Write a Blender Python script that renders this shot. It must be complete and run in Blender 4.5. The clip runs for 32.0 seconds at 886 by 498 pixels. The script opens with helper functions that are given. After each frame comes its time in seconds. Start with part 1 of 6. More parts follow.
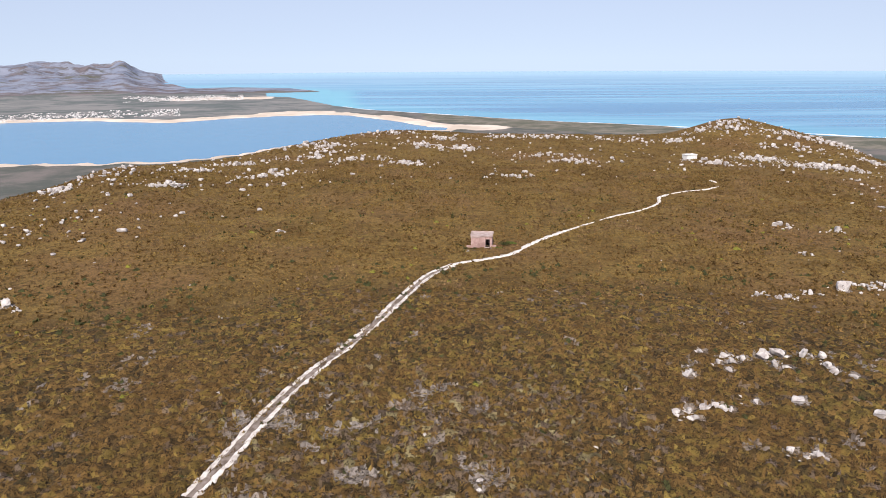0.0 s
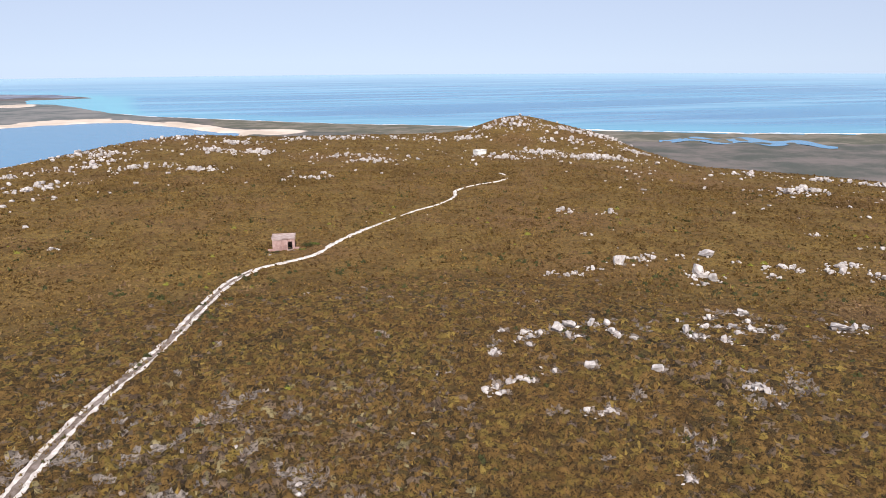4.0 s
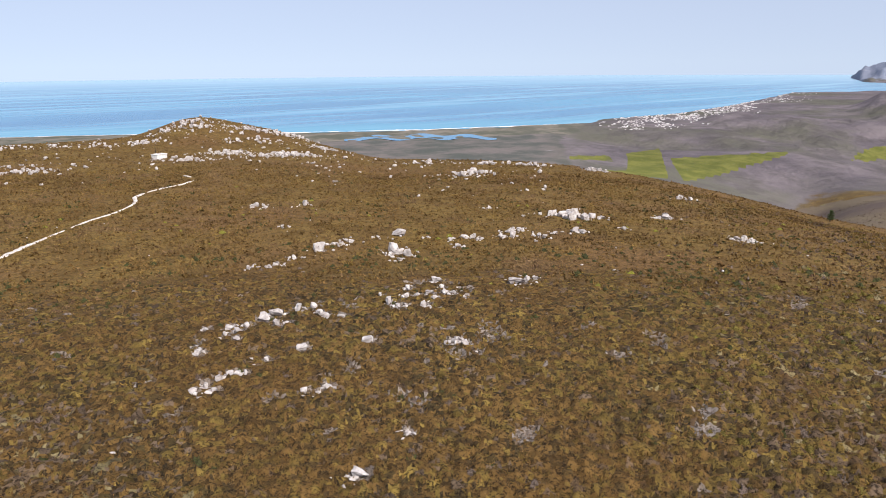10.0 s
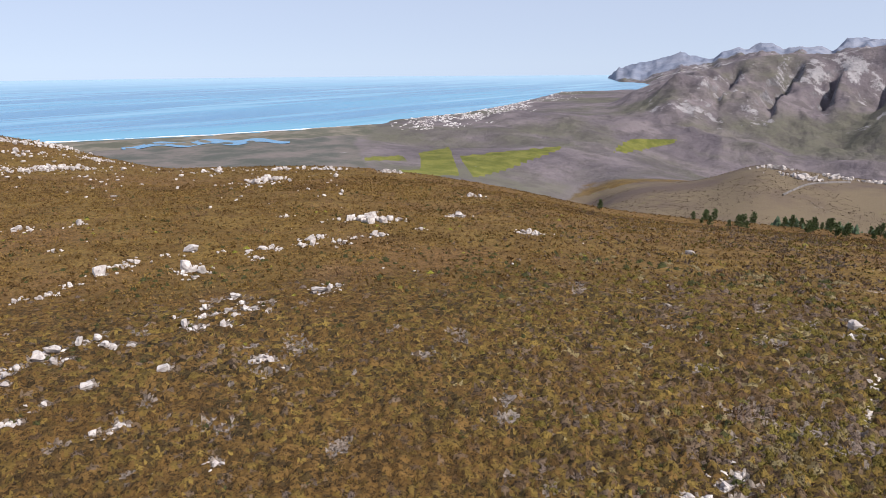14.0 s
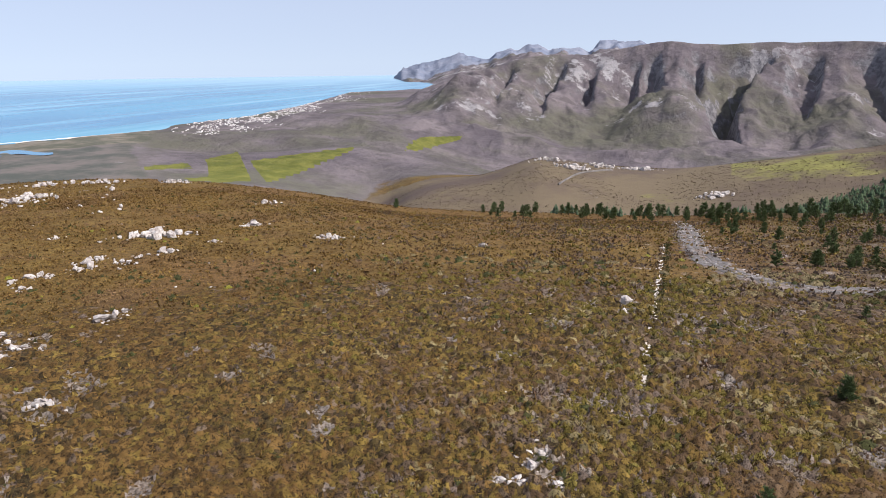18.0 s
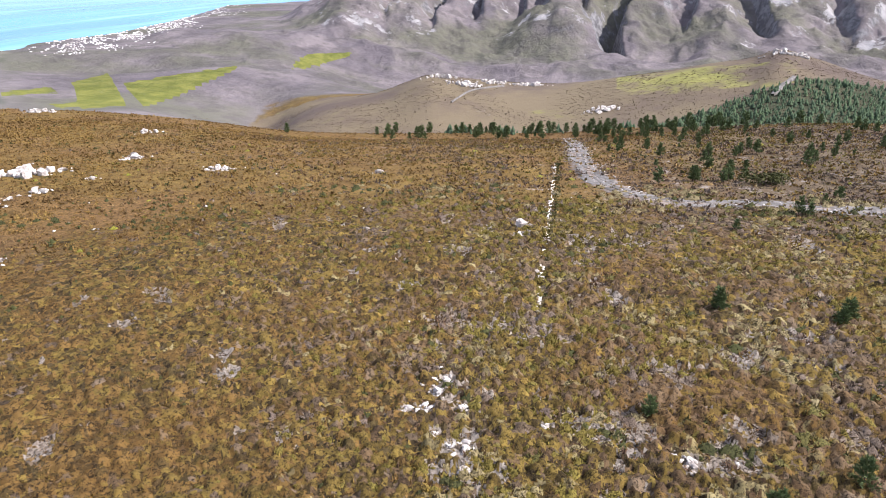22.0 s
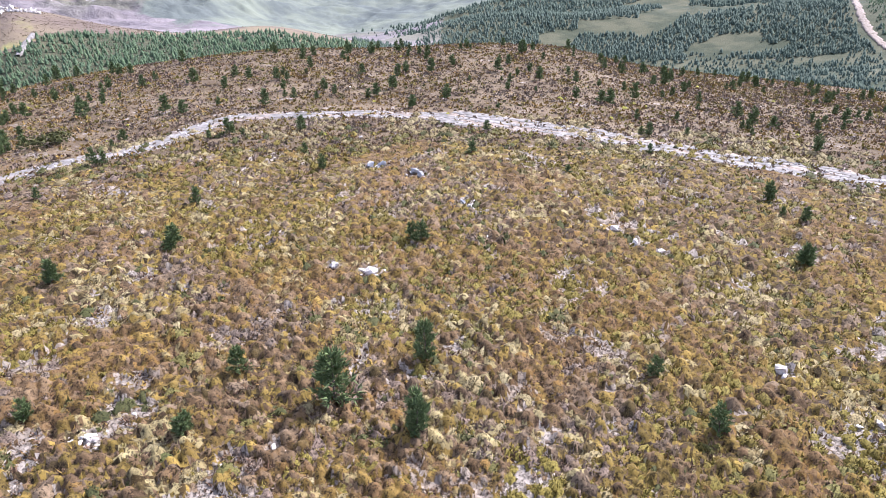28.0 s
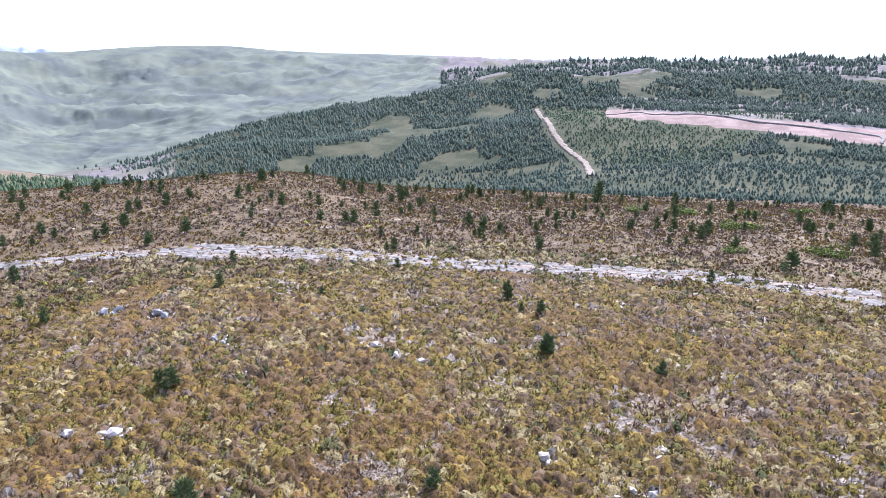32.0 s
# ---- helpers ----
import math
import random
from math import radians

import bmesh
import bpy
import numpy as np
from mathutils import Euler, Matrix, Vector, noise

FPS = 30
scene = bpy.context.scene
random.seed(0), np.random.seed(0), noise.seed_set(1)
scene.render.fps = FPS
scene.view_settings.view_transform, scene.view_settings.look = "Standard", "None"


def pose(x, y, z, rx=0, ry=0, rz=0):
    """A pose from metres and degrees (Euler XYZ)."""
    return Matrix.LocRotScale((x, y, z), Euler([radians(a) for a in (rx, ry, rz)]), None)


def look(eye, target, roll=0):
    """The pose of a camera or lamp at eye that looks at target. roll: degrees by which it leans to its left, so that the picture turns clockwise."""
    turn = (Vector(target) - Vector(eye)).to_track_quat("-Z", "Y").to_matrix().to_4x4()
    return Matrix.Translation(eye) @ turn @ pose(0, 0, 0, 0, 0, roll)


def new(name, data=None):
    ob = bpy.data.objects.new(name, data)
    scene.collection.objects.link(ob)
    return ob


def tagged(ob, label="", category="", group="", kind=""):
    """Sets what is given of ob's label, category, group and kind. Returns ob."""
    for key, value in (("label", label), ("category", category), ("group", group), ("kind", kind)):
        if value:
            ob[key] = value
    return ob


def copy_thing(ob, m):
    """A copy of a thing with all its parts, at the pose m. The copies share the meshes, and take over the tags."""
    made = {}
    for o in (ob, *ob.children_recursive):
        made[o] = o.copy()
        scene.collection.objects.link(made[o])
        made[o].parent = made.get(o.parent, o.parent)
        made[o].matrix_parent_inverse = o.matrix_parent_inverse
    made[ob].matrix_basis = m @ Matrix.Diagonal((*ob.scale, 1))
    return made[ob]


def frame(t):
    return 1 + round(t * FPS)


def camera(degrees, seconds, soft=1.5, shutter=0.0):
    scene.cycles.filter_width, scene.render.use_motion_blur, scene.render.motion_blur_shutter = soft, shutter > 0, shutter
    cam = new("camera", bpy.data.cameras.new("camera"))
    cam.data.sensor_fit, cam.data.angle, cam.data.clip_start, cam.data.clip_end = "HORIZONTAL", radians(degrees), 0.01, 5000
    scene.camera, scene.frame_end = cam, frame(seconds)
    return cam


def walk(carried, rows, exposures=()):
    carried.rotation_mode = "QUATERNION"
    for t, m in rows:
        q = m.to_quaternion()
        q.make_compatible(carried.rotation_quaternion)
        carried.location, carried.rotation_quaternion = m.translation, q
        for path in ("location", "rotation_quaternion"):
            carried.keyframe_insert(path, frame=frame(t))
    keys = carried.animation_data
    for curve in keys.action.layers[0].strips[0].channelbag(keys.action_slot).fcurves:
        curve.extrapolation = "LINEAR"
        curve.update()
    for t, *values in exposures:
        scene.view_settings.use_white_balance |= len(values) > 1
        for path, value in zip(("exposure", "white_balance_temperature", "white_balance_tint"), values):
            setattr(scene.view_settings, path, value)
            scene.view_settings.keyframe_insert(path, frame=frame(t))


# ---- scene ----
cam = camera(64.63, 32.0, 0.8)
PATH = [
    (0.0, pose(0.00, -0.00, 36.00, 74.80, 0.36, -0.10)),
    (0.5, pose(0.09, 0.01, 35.89, 74.84, 0.39, -1.57)),
    (1.0, pose(0.13, 0.05, 35.82, 74.89, 0.43, -3.58)),
    (1.5, pose(0.16, 0.14, 35.77, 74.83, 0.35, -5.83)),
    (2.0, pose(0.19, 0.22, 35.64, 74.85, 0.40, -8.18)),
    (2.5, pose(0.20, 0.30, 35.47, 74.88, 0.34, -10.36)),
    (3.0, pose(0.20, 0.38, 35.32, 74.90, 0.29, -12.41)),
    (3.5, pose(0.20, 0.45, 35.09, 74.95, 0.33, -14.48)),
    (5.5, pose(0.32, 0.49, 33.98, 75.05, 0.29, -22.79)),
    (6.0, pose(0.33, 0.53, 33.74, 75.05, 0.28, -25.12)),
    (6.5, pose(0.29, 0.58, 33.48, 75.06, 0.26, -27.26)),
    (7.0, pose(0.28, 0.58, 33.19, 75.10, 0.33, -29.38)),
    (7.5, pose(0.30, 0.64, 32.91, 75.13, 0.35, -31.48)),
    (8.0, pose(0.33, 0.70, 32.65, 75.12, 0.37, -33.59)),
    (8.5, pose(0.37, 0.72, 32.41, 75.13, 0.35, -35.68)),
    (9.0, pose(0.40, 0.72, 32.22, 75.15, 0.45, -37.79)),
    (9.5, pose(0.42, 0.73, 32.07, 75.18, 0.46, -39.68)),
    (10.0, pose(0.45, 0.75, 32.00, 75.19, 0.46, -41.51)),
    (10.5, pose(0.46, 0.69, 32.07, 75.18, 0.43, -43.52)),
    (11.0, pose(0.46, 0.64, 32.18, 75.19, 0.43, -45.59)),
    (11.5, pose(0.46, 0.63, 32.25, 75.19, 0.38, -47.65)),
    (12.0, pose(0.51, 0.62, 32.32, 75.18, 0.41, -49.74)),
    (12.5, pose(0.54, 0.56, 32.39, 75.19, 0.42, -51.83)),
    (13.0, pose(0.55, 0.53, 32.57, 75.18, 0.41, -53.93)),
    (13.5, pose(0.61, 0.53, 32.76, 75.17, 0.39, -56.00)),
    (14.0, pose(0.62, 0.56, 32.94, 75.16, 0.37, -58.10)),
    (14.5, pose(0.63, 0.59, 33.04, 75.18, 0.38, -60.17)),
    (16.5, pose(0.90, 0.75, 33.21, 75.13, 0.52, -67.13)),
    (17.0, pose(0.93, 0.79, 33.27, 75.07, 0.48, -71.56)),
    (17.5, pose(0.93, 0.85, 33.35, 75.05, 0.46, -74.14)),
    (18.0, pose(0.92, 0.76, 33.51, 75.06, 0.56, -74.91)),
    (18.5, pose(1.00, 0.59, 33.77, 75.06, 0.58, -77.15)),
    (19.0, pose(1.01, 0.55, 34.10, 75.02, 0.53, -80.57)),
    (19.5, pose(0.90, 0.66, 34.42, 75.02, 0.47, -82.94)),
    (20.0, pose(0.86, 0.73, 34.75, 75.02, 0.50, -83.08)),
    (20.5, pose(0.88, 0.75, 34.93, 74.72, 0.50, -83.15)),
    (21.0, pose(0.90, 0.82, 35.00, 73.37, 0.50, -83.30)),
    (21.5, pose(0.90, 0.89, 35.07, 70.81, 0.46, -83.51)),
    (22.0, pose(0.97, 0.97, 35.12, 68.33, 0.38, -83.68)),
    (22.5, pose(1.05, 1.05, 35.11, 66.49, 0.34, -83.83)),
    (23.0, pose(1.16, 1.11, 35.08, 65.23, 0.30, -83.96)),
    (23.5, pose(1.14, 0.99, 35.05, 64.61, 0.31, -85.34)),
    (24.0, pose(1.08, 0.91, 35.09, 64.50, 0.26, -90.82)),
    (24.5, pose(1.00, 0.89, 35.10, 64.47, 0.20, -96.76)),
    (25.0, pose(0.95, 0.87, 34.96, 64.50, 0.15, -102.45)),
    (25.5, pose(0.94, 0.91, 34.83, 64.55, 0.12, -108.48)),
    (27.5, pose(0.59, 0.63, 34.38, 64.44, 0.72, -133.18)),
    (28.0, pose(0.61, 0.53, 34.27, 64.38, 0.69, -139.33)),
    (28.5, pose(0.66, 0.43, 34.19, 64.28, 0.54, -145.50)),
    (29.0, pose(0.74, 0.31, 34.12, 64.19, 0.45, -151.71)),
    (29.5, pose(0.86, 0.27, 34.13, 64.13, 0.42, -155.50)),
    (30.0, pose(0.89, 0.25, 34.15, 64.16, 0.46, -156.78)),
    (30.5, pose(0.85, 0.18, 34.32, 64.95, 0.48, -157.57)),
    (31.0, pose(0.85, 0.13, 34.50, 67.69, 0.47, -158.31)),
    (31.5, pose(0.82, 0.08, 34.57, 71.24, 0.57, -158.92)),
    (32.0, pose(0.70, -0.01, 34.57, 73.87, 0.52, -160.19)),
]
EXPOSURES = [(0, 0.17, 6450, 13), (13, 0.17, 6400, 13), (20, 0.34, 6350, 13), (21, 0.52, 6300, 13), (23, 1.2, 6050, 12), (25, 1.36, 5950, 14), (30, 1.68, 5700, 17), (31, 1.64, 5650, 17), (32, 1.4, 5600, 16)]
walk(cam, PATH, EXPOSURES)

# ---- daylight ----
SUN_AZ, SUN_UP = radians(174), radians(45)
sun_dir = Vector((-math.sin(SUN_AZ) * math.cos(SUN_UP), math.cos(SUN_AZ) * math.cos(SUN_UP), math.sin(SUN_UP)))
world = bpy.data.worlds.new("world")
scene.world = world
world.use_nodes = True
wn, wl = world.node_tree.nodes, world.node_tree.links
sky = wn.new("ShaderNodeTexSky")
sky.sky_type, sky.sun_disc = "NISHITA", False
sky.sun_elevation, sky.sun_rotation = SUN_UP, radians(186)
sky.altitude, sky.air_density, sky.dust_density, sky.ozone_density = 300, 1.0, 0.8, 1.0
wtc, wsep, wmax, wcom = wn.new("ShaderNodeTexCoord"), wn.new("ShaderNodeSeparateXYZ"), wn.new("ShaderNodeMath"), wn.new("ShaderNodeCombineXYZ")
wmax.operation, wmax.inputs[1].default_value = "MAXIMUM", 0.0
wlift = wn.new("ShaderNodeMath")
wlift.operation, wlift.inputs[1].default_value, wlift.inputs[2].default_value = "MULTIPLY_ADD", 0.8, 0.13
wl.new(wtc.outputs["Generated"], wsep.inputs[0])
wl.new(wsep.outputs[0], wcom.inputs[0])
wl.new(wsep.outputs[1], wcom.inputs[1])
wl.new(wsep.outputs[2], wmax.inputs[0])
wl.new(wmax.outputs[0], wlift.inputs[0])
wl.new(wlift.outputs[0], wcom.inputs[2])
wl.new(wcom.outputs[0], sky.inputs[0])
haze = wn.new("ShaderNodeMix")
haze.data_type = "RGBA"
haze.inputs["Factor"].default_value, haze.inputs["B"].default_value = 0.45, (6.1, 6.35, 7.4, 1)
wl.new(sky.outputs[0], haze.inputs["A"])
wl.new(haze.outputs["Result"], wn["Background"].inputs[0])
wn["Background"].inputs[1].default_value = 0.12
lamp = new("sun", bpy.data.lights.new("sun", "SUN"))
lamp.data.energy, lamp.data.angle, lamp.data.color = 4.9, radians(0.55), (1.0, 0.95, 0.88)
lamp.matrix_world = look(sun_dir * 200, (0, 0, 0))


# ---- materials ----
class Mat:
    """A node material with a principled shader and short methods for its nodes."""

    def __init__(self, name, rough=0.9, spec=0.2):
        self.m = bpy.data.materials.new(name)
        self.m.use_nodes = True
        self.n, self.l = self.m.node_tree.nodes, self.m.node_tree.links
        self.b = self.n["Principled BSDF"]
        self.b.inputs["Roughness"].default_value = rough
        self.b.inputs["Specular IOR Level"].default_value = spec
        self.geo = self.n.new("ShaderNodeNewGeometry")

    def put(self, socket, value):
        if isinstance(value, (int, float)):
            socket.default_value = value
        elif isinstance(value, tuple):
            socket.default_value = (*value, 1.0) if len(value) == 3 else value
        else:
            self.l.new(value, socket)

    def noise(self, scale, detail=4, rough=0.55, stretch=None, distort=0.0):
        t = self.n.new("ShaderNodeTexNoise")
        t.inputs["Scale"].default_value, t.inputs["Detail"].default_value = scale, detail
        t.inputs["Roughness"].default_value, t.inputs["Distortion"].default_value = rough, distort
        src = self.geo.outputs["Position"]
        if stretch:
            mp = self.n.new("ShaderNodeMapping")
            mp.inputs["Scale"].default_value = stretch[:3]
            if len(stretch) > 3:
                mp.inputs["Rotation"].default_value = (0, 0, radians(stretch[3]))
            self.l.new(src, mp.inputs["Vector"])
            src = mp.outputs[0]
        self.l.new(src, t.inputs["Vector"])
        return t.outputs["Fac"]

    def step(self, value, a, b):
        r = self.n.new("ShaderNodeMapRange")
        r.interpolation_type = "SMOOTHSTEP"
        self.put(r.inputs["Value"], value)
        r.inputs["From Min"].default_value, r.inputs["From Max"].default_value = a, b
        return r.outputs["Result"]

    def math(self, op, a, b=0.0):
        t = self.n.new("ShaderNodeMath")
        t.operation = op
        self.put(t.inputs[0], a)
        self.put(t.inputs[1], b)
        return t.outputs[0]

    def mix(self, fac, a, b, kind="MIX"):
        t = self.n.new("ShaderNodeMix")
        t.data_type, t.blend_type = "RGBA", kind
        self.put(t.inputs["Factor"], fac)
        self.put(t.inputs["A"], a)
        self.put(t.inputs["B"], b)
        return t.outputs["Result"]

    def attr(self, name):
        t = self.n.new("ShaderNodeAttribute")
        t.attribute_name = name
        return t.outputs["Fac"]

    def bump(self, height, strength, dist):
        t = self.n.new("ShaderNodeBump")
        t.inputs["Strength"].default_value, t.inputs["Distance"].default_value = strength, dist
        self.l.new(height, t.inputs["Height"])
        self.l.new(t.outputs[0], self.b.inputs["Normal"])

    def done(self, colour):
        self.put(self.b.inputs["Base Color"], colour)
        return self.m


def leaf_material(name, dark, light, tint, patch=0.08, grain=7.0, drift=False):
    """Foliage: each leaf differs a little, and whole patches drift towards the tint."""
    m = Mat(name, 0.85, 0.15)
    each = m.math("ADD", m.math("MULTIPLY", m.attr("tone"), 0.7), m.math("MULTIPLY", m.geo.outputs["Random Per Island"], 0.3))
    c = m.mix(each, dark, light)
    c = m.mix(m.math("MULTIPLY", m.step(m.noise(patch, 3), 0.42, 0.66), 0.6), c, tint)
    if grain:
        # dark specks painted as shade in the gaps of the foliage
        gap_shade = m.noise(grain, 3, 0.75)
        c = m.mix(m.math("MULTIPLY", m.step(gap_shade, 0.56, 0.40), 0.8), c, tuple(v * 0.35 for v in dark))
    if drift:
        c = m.mix(m.math("MULTIPLY", m.step(m.noise(0.085, 4, 0.6), 0.5, 0.66), 0.3), c, (0.26, 0.17, 0.125))
        c = m.mix(m.math("MULTIPLY", m.step(m.noise(0.047, 4, 0.6, (1, 1.4, 1)), 0.47, 0.64), 0.55), c, (0.075, 0.042, 0.016))
        m.bump(m.noise(grain * 0.7, 3, 0.8), 0.6, 0.35 / grain)
    thin, both = m.n.new("ShaderNodeBsdfTranslucent"), m.n.new("ShaderNodeMixShader")
    m.put(thin.inputs["Color"], c)
    both.inputs[0].default_value = 0.08
    m.l.new(m.b.outputs[0], both.inputs[1])
    m.l.new(thin.outputs[0], both.inputs[2])
    m.l.new(both.outputs[0], m.n["Material Output"].inputs["Surface"])
    return m.done(c)


def ground_material():
    m = Mat("heath_ground", 0.95, 0.1)
    fine, mid, wide = m.noise(3.2, 6, 0.75), m.noise(0.11, 5, 0.6), m.noise(0.022, 4, 0.55)
    # near soil, darkened to hold the shade between the plants
    shaded_soil = m.mix(m.step(mid, 0.4, 0.62), (0.034, 0.023, 0.014), (0.055, 0.037, 0.021))
    c = m.mix(m.step(mid, 0.4, 0.62), (0.175, 0.105, 0.03), (0.235, 0.15, 0.042))
    c = m.mix(m.step(wide, 0.48, 0.66), c, (0.21, 0.12, 0.046))
    c = m.mix(m.step(fine, 0.42, 0.60), m.mix(0.6, c, (0.03, 0.019, 0.012)), c)
    c = m.mix(m.math("MULTIPLY", m.step(m.noise(0.75, 4, 0.75), 0.50, 0.40), 0.55), c, (0.035, 0.024, 0.010))
    pale = m.mix(m.step(mid, 0.4, 0.62), (0.105, 0.073, 0.046), (0.165, 0.12, 0.078))
    pale = m.mix(m.step(fine, 0.40, 0.58), m.mix(0.6, pale, (0.03, 0.022, 0.014)), pale)
    c = m.mix(m.attr("cover"), shaded_soil, m.mix(m.attr("pale"), c, pale))
    # pale quartz sand between the plants
    bare = m.math("ADD", m.noise(0.19, 5, 0.7), m.attr("bare"))
    gap = m.math("MULTIPLY", m.step(bare, 0.62, 0.72), m.step(m.noise(2.4, 4, 0.7), 0.40, 0.58))
    c = m.mix(gap, c, m.mix(fine, (0.21, 0.175, 0.16), (0.38, 0.34, 0.32)))
    rag = m.math("MULTIPLY", m.math("SUBTRACT", m.noise(0.05, 6, 0.65), 0.5), 0.9)
    ragfar = m.math("MULTIPLY", m.math("SUBTRACT", m.noise(0.012, 6, 0.7), 0.5), 1.1)

    def layer(c, name, dark, light, scale, rg=rag):
        k = m.step(m.math("ADD", m.attr(name), rg), 0.42, 0.58)
        return m.mix(k, c, m.mix(m.step(m.noise(scale, 5, 0.65), 0.38, 0.64), dark, light))
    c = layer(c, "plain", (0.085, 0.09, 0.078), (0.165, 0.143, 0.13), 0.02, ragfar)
    # the plain again, paled with distance so the colour carries the haze
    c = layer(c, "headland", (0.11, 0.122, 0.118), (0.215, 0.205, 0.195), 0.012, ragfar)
    # upland heath, with a mauve cast mixed in to suggest haze
    c = layer(c, "upland", (0.126, 0.107, 0.116), (0.194, 0.164, 0.168), 0.011, ragfar)
    c = m.mix(m.math("MULTIPLY", m.attr("upland"), m.step(m.noise(0.0045, 5, 0.6), 0.48, 0.64)), c, (0.122, 0.115, 0.09))
    c = m.mix(m.math("MULTIPLY", m.math("MULTIPLY", m.attr("upland"), m.step(m.noise(0.03, 7, 0.72), 0.46, 0.60)), 0.5), c, (0.085, 0.075, 0.072))
    # bare rock where the mountain faces are steep
    sep = m.n.new("ShaderNodeSeparateXYZ")
    m.l.new(m.geo.outputs["Normal"], sep.inputs[0])
    steep = m.math("ADD", sep.outputs[2], m.math("MULTIPLY", m.math("SUBTRACT", m.noise(0.05, 6, 0.7), 0.5), 0.5))
    crag = m.math("MULTIPLY", m.attr("upland"), m.step(steep, 0.72, 0.54))
    c = m.mix(crag, c, m.mix(m.step(m.noise(0.09, 5, 0.7), 0.4, 0.6), (0.115, 0.108, 0.115), (0.215, 0.205, 0.21)))
    c = layer(c, "slope", (0.105, 0.078, 0.064), (0.155, 0.12, 0.078), 0.014)
    c = layer(c, "green", (0.19, 0.18, 0.06), (0.28, 0.26, 0.085), 0.02, ragfar)
    # valley green turned pale and greyish blue, haze included in the colour
    c = layer(c, "vale", (0.082, 0.091, 0.086), (0.132, 0.142, 0.112), 0.008, ragfar)
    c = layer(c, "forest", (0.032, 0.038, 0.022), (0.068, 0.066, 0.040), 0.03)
    c = layer(c, "field", (0.11, 0.118, 0.028), (0.175, 0.172, 0.044), 0.05, m.math("MULTIPLY", rag, 1.1))
    c = layer(c, "felled", (0.165, 0.115, 0.105), (0.245, 0.18, 0.165), 0.06)
    c = layer(c, "dune", (0.10, 0.10, 0.075), (0.20, 0.175, 0.14), 0.03, ragfar)
    c = layer(c, "stony", (0.22, 0.205, 0.21), (0.33, 0.31, 0.31), 0.02, m.math("MULTIPLY", m.math("SUBTRACT", m.noise(0.02, 8, 0.75, (1, 1, 0.5)), 0.5), 2.6))
    # aerial haze over the farthest mountains, painted as a blue-grey base colour
    c = layer(c, "far_haze", (0.17, 0.195, 0.26), (0.25, 0.265, 0.32), 0.006, ragfar)
    c = layer(c, "sand", (0.50, 0.41, 0.33), (0.66, 0.55, 0.46), 0.02, m.math("MULTIPLY", rag, 0.4))
    m.bump(m.math("ADD", m.noise(0.9, 5, 0.7), m.math("MULTIPLY", m.noise(0.018, 9, 0.68), m.math("MULTIPLY", m.attr("rugged"), 45.0))), 0.9, 0.35)
    return m.done(c)


def carpet_material():
    """Heath seen close: each plant has a kind and a tone of its own, with twiggy grain and painted gap shade."""
    m = Mat("heath_cover", 0.9, 0.12)
    ramp = m.n.new("ShaderNodeValToRGB")
    ramp.color_ramp.interpolation = "CONSTANT"
    shades = [(0.176, 0.094, 0.026), (0.176, 0.116, 0.025), (0.28, 0.185, 0.04), (0.175, 0.122, 0.092), (0.32, 0.26, 0.13), (0.05, 0.033, 0.013), (0.042, 0.028, 0.018), (0.37, 0.32, 0.295), (0.125, 0.073, 0.046)]
    for k, c in enumerate(shades):
        e = ramp.color_ramp.elements[k] if k < 2 else ramp.color_ramp.elements.new(k / 9)
        e.position, e.color = k / 9, (*c, 1)
    m.l.new(m.attr("kind"), ramp.inputs[0])
    c = m.mix(m.attr("tone"), m.mix(0.78, ramp.outputs[0], (0.012, 0.008, 0.004)), m.mix(0.15, ramp.outputs[0], (0.31, 0.225, 0.08)))
    c = m.mix(m.math("MULTIPLY", m.step(m.noise(0.05, 4, 0.6), 0.45, 0.62), 0.35), c, (0.135, 0.07, 0.02))
    gap_shade, speck = m.noise(3.0, 5, 0.85), m.noise(14.0, 3, 0.7)
    # near-black specks painted for the shadows among the twigs
    c = m.mix(m.math("MULTIPLY", m.step(gap_shade, 0.50, 0.42), 0.9), c, (0.010, 0.006, 0.004))
    c = m.mix(m.math("MULTIPLY", m.step(speck, 0.56, 0.66), 0.35), c, (0.27, 0.20, 0.09))
    m.bump(m.math("ADD", gap_shade, m.math("MULTIPLY", speck, 0.5)), 0.9, 0.12)
    return m.done(c)


def water_material():
    m = Mat("sea_water", 0.25, 0.35)
    streak = m.noise(0.0011, 4, 0.6, (0.35, 1.6, 1, 20))
    streak2 = m.noise(0.006, 4, 0.6, (0.22, 1.8, 1, 12))
    c = m.mix(m.step(streak, 0.38, 0.62), (0.03, 0.17, 0.33), (0.065, 0.27, 0.43))
    c = m.mix(m.step(streak2, 0.45, 0.7), c, (0.15, 0.36, 0.50))
    # horizon haze painted on: the water pales with distance
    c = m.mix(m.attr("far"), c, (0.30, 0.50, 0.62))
    c = m.mix(m.attr("shallow"), c, (0.10, 0.40, 0.50))
    c = m.mix(m.attr("lagoon"), c, (0.07, 0.21, 0.35))
    foam = m.step(m.math("ADD", m.attr("foam"), m.math("MULTIPLY", m.math("SUBTRACT", m.noise(0.03, 5, 0.7), 0.5), 1.4)), 0.5, 0.62)
    c = m.mix(foam, c, (0.85, 0.87, 0.88))
    m.bump(m.noise(0.05, 5, 0.6, (1, 2.2, 1)), 0.35, 0.6)
    return m.done(c)


